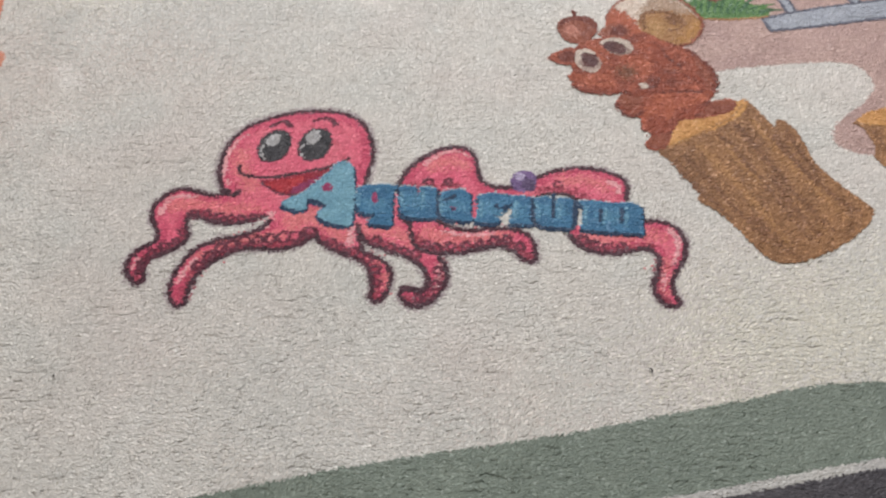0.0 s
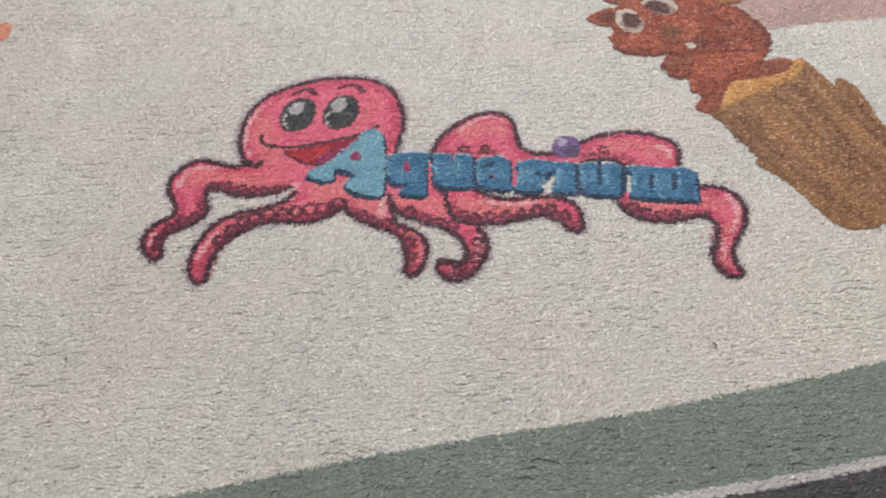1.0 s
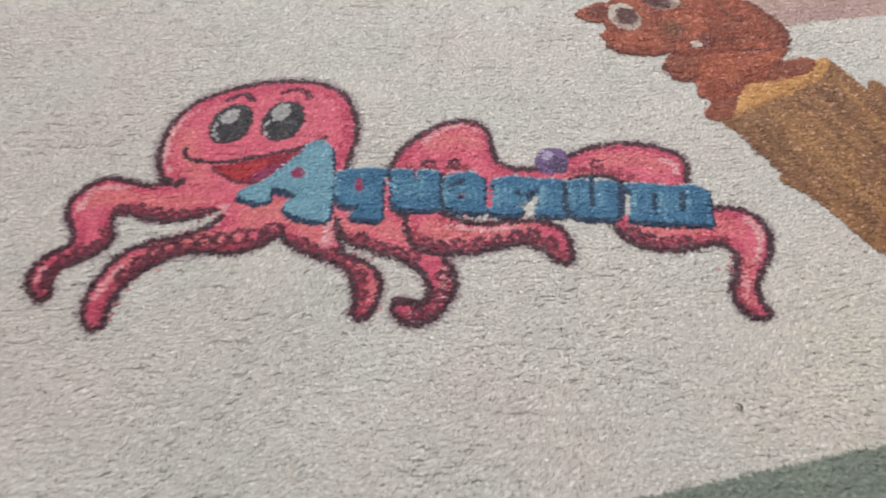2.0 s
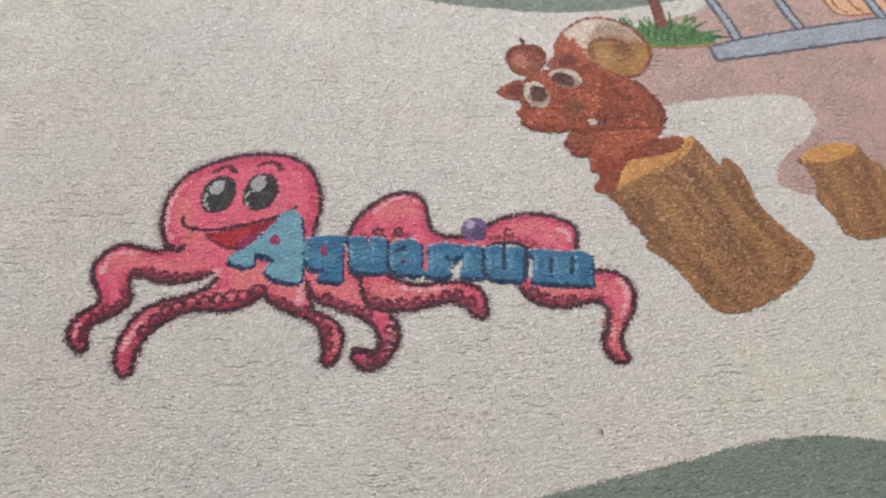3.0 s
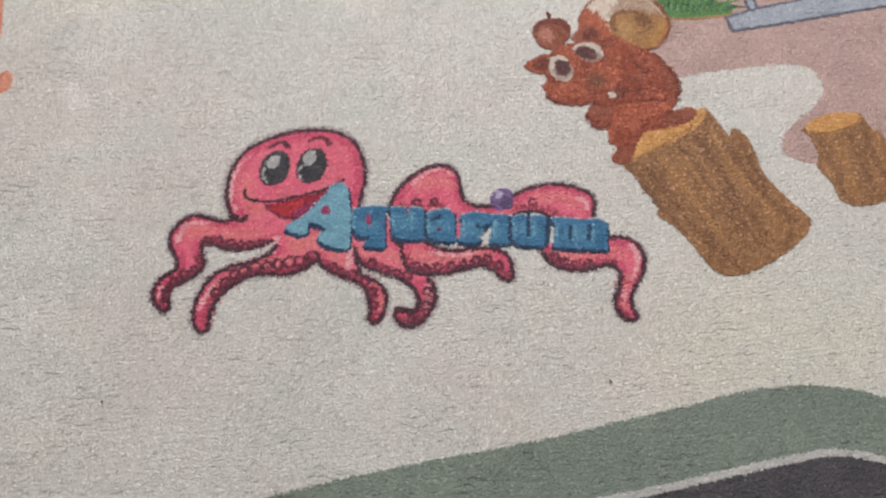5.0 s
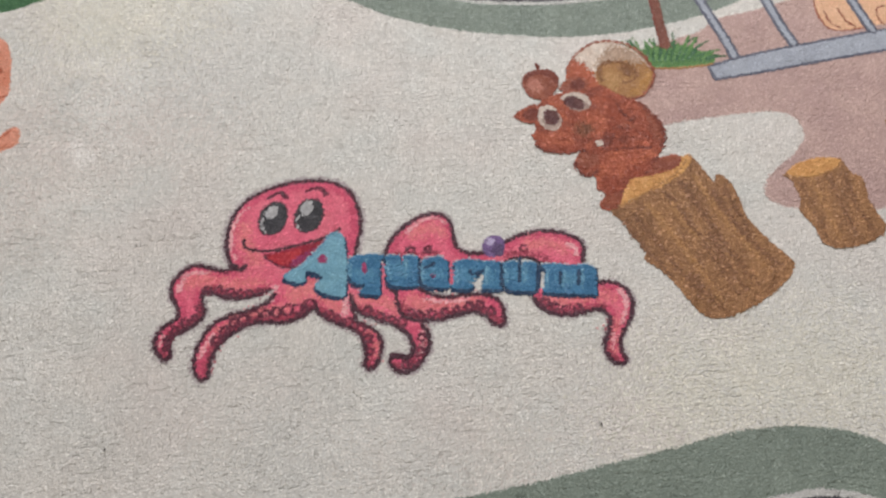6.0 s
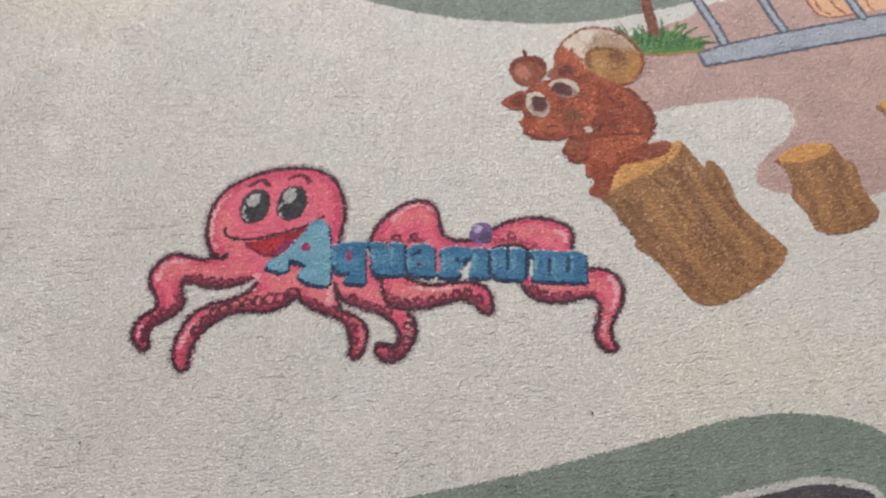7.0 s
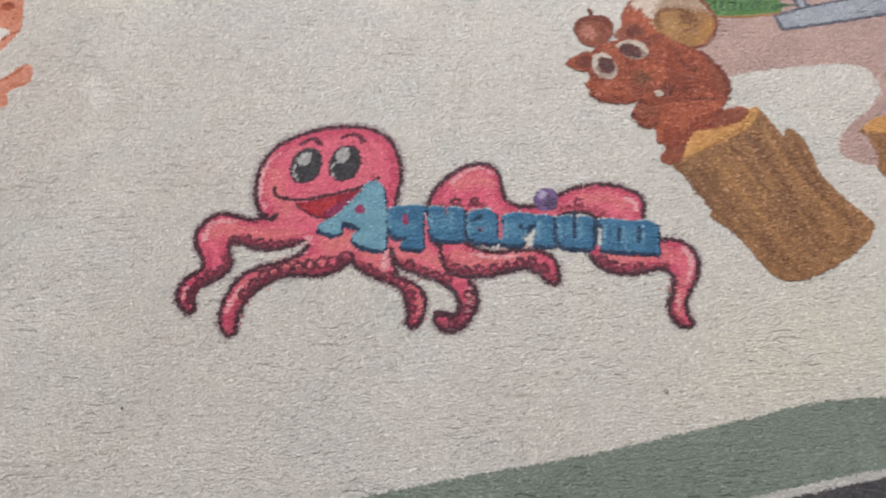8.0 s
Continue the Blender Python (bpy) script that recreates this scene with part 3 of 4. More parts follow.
printed("cheek_line", stroke([(-128.4, 378.8), (-124.5, 376.9), (-122, 379.5), (-121.6, 382.7)], 2.2), OUTLINE, motif, "", 0.3)

# purple bead over the lettering
bead = printed("bead", oval((38.5, 443.7), 7.4, 9.4, -10), PURPLE, motif, "purple printed bead")
printed("bead_shade", oval((42.4, 441.4), 4.4, 5.4, 20), BEAD_DARK, motif, "", 0.6)
printed("bead_shine", oval((35.4, 446.2), 3.0, 3.4), LILAC, motif)


# ---- the word, letter by letter in the built-in font ----
def glyph(character, bold):
    curve = bpy.data.curves.new("glyph", "FONT")
    curve.body, curve.offset, curve.resolution_u = character, bold, 4
    ob = new("glyph", curve)
    dg = bpy.context.evaluated_depsgraph_get()
    me = ob.evaluated_get(dg).to_mesh()
    me.calc_loop_triangles()
    v = np.array([p.co[:2] for p in me.vertices])
    t = np.array([tuple(l.vertices) for l in me.loop_triangles])
    ob.evaluated_get(dg).to_mesh_clear()
    bpy.data.objects.remove(ob)
    bpy.data.curves.remove(curve)
    low, high = v.min(0), v.max(0)
    return (v - low) / (high - low), t


def lettered(character, edge):
    """The built-in font's glyph, laid along the word inside the letter's heavy slab-serif body."""
    body = np.array(edge, float)
    low, high = body.min(0), body.max(0)
    v, t = glyph(character, 0.0)
    along, up = np.array((0.95, 0.31)) * (high[0] - low[0]) * 0.5, np.array((-0.40, 0.92)) * (high[1] - low[1]) * 0.45
    return joined(((low + high) / 2 + (v[:, :1] - 0.5) * along + (v[:, 1:] - 0.5) * up, t), filled(edge, False))


word = printed("lettering", oval((3.4, 409.4), 3, 3), BLUE, None, "printed word in chunky blue letters")
SPELLED = []


def spell(*row):
    """A letter, the edge of its slab-serif body, its colour and the gaps inside it."""
    SPELLED.append(row)


spell("A", [(-75.1, 420.4), (-73.5, 423), (-71, 424.4), (-67.6, 424.7), (-64.3, 422.2), (-60, 413.3), (-55.9, 402.8), (-49.6, 384.7), (-48.3, 378.9), (-52.7, 376.4), (-62.1, 376.3), (-69.1, 378.4), (-70.6, 380.4), (-69.8, 382.5), (-67.7, 386.1), (-68.5, 388), (-72, 389), (-80.4, 388.3), (-80.2, 385.9), (-77.8, 382), (-82.1, 378.6), (-91.7, 379.5), (-93.3, 381.5), (-90.4, 386.4), (-85.5, 391), (-82.4, 397.6), (-79.5, 405), (-76.1, 414)], SKY_BLUE, [[(-76, 400.1), (-74.9, 404.6), (-71.7, 405), (-70, 401.9), (-70.5, 398.5), (-74.2, 397.7)]])
spell("q", [(-54.2, 401.4), (-54.4, 406.5), (-50.9, 410.5), (-45.6, 412), (-41.4, 414.2), (-33.4, 415.8), (-32.9, 413.8), (-34.3, 412.2), (-30.3, 398.9), (-26.2, 386.7), (-26.9, 385), (-38.4, 383.2), (-40.2, 385), (-37.2, 387.7), (-38.3, 390.9), (-42.4, 389.2), (-47.5, 390.2), (-51.5, 394.6)], BLUE, [[(-45.3, 405.2), (-43.8, 406.9), (-41.9, 404.3), (-40.3, 399.7), (-41.5, 398.1), (-43.9, 400.5)]])
spell("u", [(-32.4, 414.8), (-26.9, 417.5), (-21.8, 418.4), (-17, 403.4), (-14.6, 404.1), (-18.5, 416.9), (-19.5, 418.8), (-15.2, 420.5), (-10, 421.1), (-4.4, 402.7), (-2, 400.3), (-11, 396.5), (-19.9, 395.1), (-24.1, 396.4), (-29.7, 411.7)], BLUE, [])
spell("a", [(-6.6, 415.9), (-4.2, 421.1), (2.6, 424.4), (8.1, 425.3), (11.2, 422.4), (15.4, 407.3), (18.2, 405.4), (14, 402), (3.2, 400.7), (-1.8, 402.2), (-4, 406.5)], BLUE, [[(2.7, 410.2), (5.1, 411.2), (5.8, 408.4), (3.9, 407.3)]])
spell("r", [(14.9, 422.8), (21.9, 427.4), (28.1, 429.2), (35.5, 430.1), (36.5, 425.2), (35.5, 421.2), (32.5, 417.8), (29.7, 417.8), (26.8, 419.2), (27.2, 414.4), (28.5, 410.5), (32.7, 410.4), (33.1, 407.3), (26.2, 404.6), (19.4, 404.2), (19.3, 405.9), (20.3, 408.1), (17.7, 420.4)], BLUE, [])
spell("\u0131", [(35.8, 429.5), (40.9, 431.5), (46.1, 432.5), (47.9, 425.4), (49.5, 414.7), (51.7, 414.2), (51.7, 412), (39.8, 409.2), (38.8, 410.6), (40, 412.6), (37.5, 424.9)], BLUE, [])
spell("u", [(47.9, 431.8), (55.1, 435.8), (59.5, 435.1), (61.5, 423.1), (63.5, 423.1), (62.8, 429.7), (61.4, 436.3), (65.9, 438.3), (70.9, 438.5), (72.1, 432.5), (73.8, 420.6), (75, 417.3), (67.6, 415.2), (58.1, 413), (54.2, 414.9), (52.1, 420.4), (50.3, 427.3)], BLUE, [])
spell("m", [(73.4, 437.4), (79, 440.5), (88.7, 442.6), (98.4, 444.7), (104.1, 447.1), (110.1, 446.1), (112.2, 441.9), (113.6, 430.3), (115.1, 428.1), (114.7, 425.7), (102.5, 423.2), (93.2, 420.5), (80.5, 418.3), (79.3, 419.7), (80.3, 422.2), (78.3, 435.4)], BLUE, [])
for character, edge, colour, gaps in SPELLED:
    v, t = filled(edge, False)
    printed("letter_halo", (v + np.array((-0.8, 0.7)), t), BLUE_TINT, word, "", 0.5)
for character, edge, colour, gaps in SPELLED:
    v, t = filled(edge, False)
    for dx, dy in ((0.2, -1.4), (1.4, -0.8), (-0.2, -3.1)):
        printed("letter_shadow", (v + np.array((dx, dy)), t), NAVY, word, "", 0.3)
for character, edge, colour, gaps in SPELLED:
    v, t = filled(edge, False)
    printed("letter_edge", (v + np.array((-0.5, 0.2)), t), MID_BLUE, word, "", 0.3)
    printed("letter", lettered(character, edge), colour, word, "light blue capital letter" if character == "A" else "", 0.25)
    mid = np.mean(edge, 0)
    if character != "A":
        printed("letter_sheen", oval(mid + np.array((-1.5, -1.0)), 8.0 if character != "\u0131" else 4.0, 5.0, 15), MID_BLUE, word, "", 2.2)
    for i, gap in enumerate(gaps):
        printed("letter_gap", filled(gap), NAVY if i else MAGENTA, word, "dark gap in the letter", 0.35)
for pts in ([(-3.8, 413.4), (-0, 416.3), (2.6, 419.9)], [(58.3, 438.6), (59.4, 434.7), (60.5, 428.9), (62, 421.2)], [(71.8, 437.7), (73.1, 431.2), (74.4, 424.8)], [(27.7, 420.5), (30.6, 417.9), (34.5, 421.5)], [(-80.3, 388.1), (-74.8, 388.9), (-68.4, 387.2)], [(87.9, 436.2), (89.2, 426.4)], [(99.8, 440.7), (101.5, 429.7)], [(72.7, 438.3), (74.3, 429.3), (75.8, 419.3)], [(47.3, 431.6), (49.4, 422.1), (51.6, 414.1)], [(-8.4, 419.9), (-5.3, 409.9), (-2.5, 402)], [(3.4, 409), (5, 409.6)]):
    printed("letter_crease", stroke(pts, 2.2), NAVY, word, "dark crease in the letter", 0.15)

for pts in ([(-53.3, 402.3), (-49.7, 393.2)], [(-43.7, 409.6), (-42.9, 407.2)], [(-28.8, 412), (-23.6, 398.4)], [(-17, 416.7), (-12.9, 403.9)], [(-5.5, 414.7), (-1.7, 403.5)], [(18.6, 420.7), (21.6, 407.8)], [(38.3, 425.8), (40.9, 412.8)], [(50.7, 430), (54.3, 417.3)], [(63.3, 434.7), (65.7, 421.9)], [(79.2, 435.7), (81.3, 421.6)], [(90.4, 438), (92.2, 424.1)], [(102.8, 440.8), (104.4, 427.6)]):
    printed("letter_light", stroke(pts, 1.6, 1.0), PALE_BLUE, word, "", 0.6)

# ---- grass clump, pole and the grey railing ----
clump = printed("grass_motif", filled([(96.1, 639.7), (103, 649.4), (115.7, 659.6), (138, 669.9), (157.1, 668.7), (169.6, 661.9), (161.2, 653.1), (141.3, 644.9), (118.8, 638.5), (105.2, 635.9)]), GRASS, None, "green printed grass clump")
rng = random.Random(5)
for i in range(26):
    s = i / 25
    root = ((106.4, 642.7), (162.8, 660))
    x, y = root[0][0] + s * (root[1][0] - root[0][0]), root[0][1] + s * (root[1][1] - root[0][1])
    lean = (s - 0.45) * 34 + rng.uniform(-6, 6)
    tall = 30 - 34 * abs(s - 0.45) + rng.uniform(-7, 7)
    printed("blade", stroke([(x, y), (x + lean * 0.35, y + tall * 0.6), (x + lean, y + tall)], 4.6, 0.6), (GRASS, GRASS_DARK)[i % 2], clump)
printed("clump_edge", stroke([(102.8, 635.9), (118.9, 637.9), (141.4, 644.3), (161.2, 653.1), (176.7, 660.7)], 1.6), TAN, clump)
pole = printed("pole_motif", stroke([(91.2, 772.4), (106.5, 731.7), (119.5, 692.9), (129.2, 664.7)], 8.2), POLE, None, "brown printed pole")
printed("pole_edge", stroke([(87.8, 771.4), (103.4, 729.3), (116.4, 690.7), (125.6, 663.1)], 1.6), FUR_DARK, pole)

creature = printed("peach_motif", filled([(241.9, 766.9), (244.4, 746), (249.4, 731.4), (256.8, 723.9), (268.6, 724.5), (284.9, 733.2), (299, 740), (322.6, 753.6), (361, 775.8), (373.9, 861.7), (242.6, 823.9)]), PEACH, None, "peach printed shape behind the railing")
printed("brown_fringe", filled([(213, 807.5), (227.7, 773.8), (236.6, 764.6), (244.1, 772.6), (250.2, 767.1), (257.2, 776.4), (267, 774.8), (271.6, 784.9), (281.5, 781.9), (288.7, 794.3), (299.5, 788.5), (303.3, 806), (323, 808.6), (333.4, 850.1)]), FRINGE, creature)
for pts in ([(242.4, 767), (244.4, 746), (249.8, 731.5), (257.3, 723.3), (269.1, 724), (285.9, 732.8)], [(252.2, 743.3), (257.5, 730.9), (266.2, 726.5)], [(262.6, 749.1), (269.7, 737.1), (278.4, 731.4)], [(293.7, 785.4), (303.5, 773.6), (314.1, 766.7), (312.2, 760.5), (301.2, 763), (295, 757), (297, 746.3), (301.8, 740.8)]):
    printed("crease", stroke(pts, 1.5), NUT, creature)

RAIL_TOP = [(165.4, 653), (188, 669.7), (225.5, 692.1), (271.2, 717.8), (326.4, 747.8), (399.5, 788.2)]
RAIL_LOW = [(172.3, 641.1), (204.8, 657.8), (249.3, 682.6), (294.7, 707.2), (326.1, 724), (397.9, 762.7)]
railing = printed("railing_motif", filled(RAIL_TOP + RAIL_LOW[::-1], False), STEEL, None, "grey printed metal railing")
for pts in (RAIL_TOP, RAIL_LOW, [RAIL_TOP[0], RAIL_LOW[0]]):
    printed("rail_edge", stroke(pts, 2.2, None, False), STEEL_DARK, railing)
for pts in ([(124.4, 766.6), (150.7, 724.2), (173.9, 688.1), (184.2, 669.9)], [(177.8, 789.6), (197, 754), (219.4, 713.2), (229.9, 697.3)], [(244, 816.4), (264.4, 780.6), (282.3, 747.7), (292.5, 729.9)], [(303.1, 841.3), (318.1, 803.5), (334.7, 768.3), (341.5, 754.9)]):
    bar = printed("bar", stroke(pts, 9.0), STEEL_DARK, railing)
    printed("bar_face", stroke(pts, 4.4), STEEL, railing)

# ---- striped log with a russet motif perched on it ----
def log(body, top, knot, streaks, label, wide):
    base = printed("log_motif", filled(body), BARK, None, label)
    for i, pts in enumerate(streaks):
        printed("bark_streak", stroke(pts, wide if i % 2 else wide * 0.7, wide * 0.4), BARK_LIGHT if i % 3 == 1 else BARK_DARK, base, "", 1.3)
    printed("cut_face", filled(top), WOOD, base, "light orange cut wood face")
    if knot:
        printed("cut_rim", stroke(knot, 1.6, 1.0), TAN, base)
    return base


log([(112.7, 495.6), (118.9, 501.4), (140, 524), (154.8, 541.4), (161.2, 559.1), (171.6, 551), (181.3, 540.8), (183.5, 548.4), (191, 545.7), (199.3, 534.2), (206.6, 518.2), (217.9, 506.3), (234.1, 494.6), (242.6, 487.4), (239.4, 474.3), (228.8, 458), (216.3, 444.2), (200.8, 432.4), (189.5, 429.7), (180.3, 435.1), (167, 447.3), (153.7, 457.1), (142.6, 461.5), (142.7, 469.2), (134.5, 477.2), (122.9, 487.8)],
    [(117.8, 501.4), (118.7, 513.5), (121.8, 526.6), (136.3, 539.1), (149.7, 548.1), (156.3, 557.2), (161.1, 560.3), (162.8, 557.2), (159.6, 545.7), (150.1, 532.3), (140, 521.5), (128, 511.6)],
    [(119, 500.9), (131, 513.1), (143.7, 528.2), (153.9, 541.7), (159.9, 555.4)],
    ([(127.2, 497.1), (146.4, 480), (165.2, 461.2), (185.5, 441.5)], [(138.2, 507.8), (157.6, 488), (176.3, 469), (197.1, 442.4)], [(148.9, 521.2), (168.3, 501), (185, 481), (207.8, 452.2)], [(157.8, 534.3), (177.5, 511.1), (198.7, 484.8), (220.6, 462.6)],
     [(167.5, 542.3), (185, 518.3), (207.9, 494.6), (229.6, 474.3)], [(181.3, 532.9), (195.9, 513.7), (218.2, 492.6), (237, 481.1)], [(124.4, 488.7), (141.5, 471.3), (162.3, 453.4)], [(145.6, 499.7), (164.5, 482.6), (179, 462.7)], [(189.3, 537.7), (201.7, 517.8), (213.2, 503.5)],
     [(173.5, 458.8), (186.9, 446.4), (201.5, 437)], [(154.4, 512.3), (166.9, 495.6), (178, 488.8)], [(183.4, 495.2), (200.1, 470.9), (213.4, 456)]), "brown printed log with bark streaks and a cut face", 5.2)
log([(232.4, 563.7), (237, 558), (244.2, 542.6), (244.8, 532.4), (254.8, 522), (261.4, 510), (272.6, 508.7), (289.2, 516.3), (300.7, 527.3), (304.2, 535.8), (299.3, 545), (293, 553.1), (289.9, 564.8), (286.4, 574.5), (279.2, 577.4), (271.7, 586.2), (266.6, 587)],
    [(233.2, 564.5), (240.7, 575.3), (253.9, 584), (266.6, 587.5), (269.6, 584.5), (264.8, 576.6), (252.6, 566.7), (239, 560.7)], [(234.7, 561.1), (250.6, 565), (264.9, 575), (270.9, 584.3)],
    ([(242.5, 557.9), (254.1, 535), (265.3, 513)], [(250.7, 562.9), (262.1, 539.8), (275.3, 513.4)], [(262.9, 571.7), (272.1, 547.8), (287.2, 519.1)], [(273.4, 574.6), (282.4, 550.6), (297, 529.3)], [(255.2, 556.2), (266.7, 528.4), (271.1, 519.6)]),
    "small brown printed log with a cut face", 3.6)
log([(306.1, 637.6), (309.6, 628), (313.5, 610.8), (316.5, 601.5), (311.8, 596.4), (319.8, 586), (323.8, 567.4), (329.3, 545.8), (345.1, 537.7), (369.4, 549.4), (388.5, 569.9), (384.6, 608.5), (374.1, 650.8), (357.1, 659.1)],
    [(306.1, 638.7), (314, 647.5), (330.8, 655.8), (349.2, 658), (356.9, 653), (343.6, 641.1), (324, 633.8), (312.2, 633.4)], [(308.8, 632.4), (326.1, 632.7), (347.9, 643.5)],
    ([(315.3, 625.5), (323.6, 596.9), (333.6, 562.3)], [(328.2, 629.2), (338.3, 595.5), (349.8, 561.7)], [(343.4, 633.5), (355.1, 600.3), (366.1, 566.3)]), "brown printed log with a cut face", 2.6)

russet = printed("russet_motif", filled([(80.3, 599.6), (101.2, 601.9), (115.1, 600.7), (126.5, 593), (136.7, 581.7), (140.9, 570.9), (140.2, 559.8), (139, 552), (151, 558.1), (155.5, 554.8), (152.1, 545.3), (138.6, 535.2), (123.3, 527.1), (120.2, 518), (117.9, 509.3), (118.2, 501.6), (113.4, 496.1), (106.6, 495.4), (104.7, 501.1), (107.9, 508.5), (101, 511.3), (96.5, 521.4), (90.6, 521), (84.1, 523.5), (80, 531), (81.9, 540.6), (85, 547.5)]),
                 FUR, None, "russet brown printed motif with a curled end")
printed("tail", filled([(61.4, 598.5), (57.2, 612.8), (57, 625.4), (60, 637.2), (65.8, 646.7), (75.8, 654.8), (89.9, 656.9), (104.9, 652.6), (116.4, 642.3), (123.5, 628.5), (123.1, 616), (118, 606.6), (107.1, 600.5), (94.5, 601.8), (82.7, 603.3), (72.2, 597.9)]), OFFWHITE, russet, "cream and orange curl")
printed("tail_shade", filled([(78, 634.6), (84.5, 652), (96.5, 654.1), (108.8, 648.5), (119.2, 636.1), (115.1, 632.4), (102.1, 640.2), (88.2, 638.8), (79.3, 627.3)]), TAUPE, russet, "greyish beige side of the curl", 2.2)
printed("tail_base", filled([(61, 598.4), (57.2, 612.8), (57.7, 624.4), (60.8, 630.4), (65.6, 625.3), (68.4, 630.6), (72.6, 622.9), (76.4, 622.7), (79.7, 614.8), (86.7, 606.9), (92.3, 601.2), (79.7, 594.6), (68.2, 594.4)]), RUST, russet, "rusty base of the curl", 1.0)
printed("curl", filled([(79.3, 617.2), (79.5, 626.7), (84.7, 634.6), (91.4, 639.1), (100.2, 643.5), (108.3, 645.8), (116.5, 641.7), (122.9, 629.6), (122.6, 615.9), (116.4, 605.6), (106.2, 600.8), (95, 601.9), (85.6, 607.8)]), TAN, russet, "tan coiled end", 0.6)
printed("curl_dusk", filled([(82.5, 634.1), (85.5, 643.4), (93.3, 652.1), (104.2, 652), (112.8, 646), (109.1, 639.7), (100.1, 639.2), (91, 638.7)]), TAUPE, russet, "", 2.0)
printed("curl_glow", filled([(107, 605.5), (113.1, 614.2), (117.2, 626.5), (118.1, 636), (122.1, 632), (121.1, 620.5), (116.1, 609.4)]), OCHRE, russet, "", 1.8)
printed("curl_shine", filled([(85.6, 616.4), (88.6, 625.5), (96.4, 624.6), (100.7, 616.7), (96.2, 607.4), (90.7, 608.8)]), PALE_TAN, russet, "", 1.8)
printed("curl_core", filled([(96.9, 635.1), (103.6, 636), (107.7, 631.4), (106.5, 625.5), (101.2, 625), (97.4, 629.1)]), CURL, russet, "", 1.6)
printed("curl_line", stroke([(84.3, 614), (81.1, 623.3), (83.1, 631.2), (89.8, 636.6), (98, 637.5), (106.1, 634.7), (110.5, 628.7), (108.3, 620.9), (102.2, 616.7)], 3.4, 2.0), CURL, russet, "", 0.7)
printed("curl_line", stroke([(57.1, 614.4), (57.4, 624.8), (61.6, 638.7), (70.3, 650.8), (81.6, 657.3), (96.9, 658.5), (110.4, 651.6), (120.4, 640.8), (123.7, 631.5), (122.8, 619), (118.4, 608.7), (110.5, 602.5), (99.9, 603.4)], 1.7), NUT, russet, "", 0.5)
printed("back", filled([(87.3, 599), (101.5, 600.3), (114.4, 599.3), (125.8, 592.2), (135.6, 580.7), (139.3, 570.4), (136.4, 562.9), (124.5, 565.5), (111.6, 568.9), (98.9, 570.2), (92.1, 583.2)]), FUR, russet, "", 1.4)
printed("back_shade", filled([(122.7, 590.6), (128, 588.9), (135.5, 579), (138.7, 569.1), (134.4, 565.5), (129, 578)]), NUT, russet, "", 1.8)
printed("back_shade", filled([(100.9, 568.7), (109.4, 576), (123.9, 574.1), (127.9, 569.9), (111.6, 568.9)]), NUT, russet, "", 1.6)
printed("neck", filled([(78.4, 600.2), (85.1, 609.6), (94.5, 605.6), (106.4, 601.3), (102.9, 593.1), (88.5, 593)]), FUR, russet)
printed("sleeve", filled([(95.7, 554.9), (100.3, 567.4), (110, 572.8), (123.6, 570.7), (133.6, 565.2), (132.9, 559.6), (114.5, 553), (100.8, 547.9)]), FUR, russet, "", 1.4)
printed("belly", filled([(99.4, 530.6), (103.5, 546.7), (118.4, 554.3), (132.4, 557.8), (137.6, 550.5), (132.9, 540.6), (122, 534.4), (114.1, 525.1), (103.4, 522.7)]), RUST, russet, "", 1.4)
printed("paw", filled([(80.6, 531.7), (82.7, 540.9), (88.4, 544.9), (94.5, 542.7), (98.1, 533.3), (95.7, 525.3), (90.4, 522), (84.3, 524.1)]), NUT, russet)
printed("foot", filled([(136.3, 549), (150.3, 556.8), (154.7, 554.5), (151.9, 546.3), (139.1, 536.9), (132.9, 535.4)]), NUT, russet)
printed("foot", filled([(105.6, 500.4), (108.7, 508.3), (115.5, 513.5), (119.2, 510.7), (117.8, 501.4), (113.3, 496.6), (107.2, 496.1)]), NUT, russet)
printed("head", filled([(43.7, 545.3), (48.6, 542.5), (47.4, 538.9), (55.1, 536.1), (66.5, 536.6), (77.1, 540.1), (85.9, 545.1), (92.4, 548.9), (97.5, 556.5), (99.3, 568.1), (98.2, 582.4), (92.5, 594.3), (82.3, 602.1), (73.5, 607.4), (63, 611.8), (57.8, 604), (56.2, 597.4), (57.6, 593.2), (49.3, 588), (44, 581.6), (40.4, 572.2), (42.3, 560.9), (45.7, 552.5)]), FUR, russet)
printed("cheek", filled([(51.9, 547.5), (58.8, 553.6), (68.9, 554.7), (75.4, 548.1), (70.1, 540.5), (60.2, 538.8)]), RUST, russet, "", 1.4)
printed("cheek", filled([(78.9, 575.9), (85.7, 583.9), (94, 578.1), (95.6, 565.8), (88.6, 559.6), (83.1, 566.1)]), RUST, russet, "", 1.4)
printed("forehead", filled([(47.3, 583.8), (54.8, 588.7), (65.9, 577.3), (70.2, 567.4), (63.8, 568.1), (55.4, 576.7)]), RUST, russet, "", 1.4)
printed("ear", filled([(26.5, 560.2), (31.7, 569.3), (38.6, 575.7), (43.5, 573.3), (45.4, 562), (41.6, 557.3), (34, 557)]), FUR, russet)
printed("ear_inside", filled([(32, 563.2), (37.2, 571.2), (42.8, 570.8), (44.1, 562.1), (38.4, 559.6)]), FUR_DARK, russet)
printed("ear", filled([(55.6, 595.7), (56.2, 603.9), (62.3, 611.4), (70.4, 612.5), (75, 608.3), (74.8, 601.2), (69.5, 597.3), (62.2, 596.6)]), NUT, russet, "", 0.5)
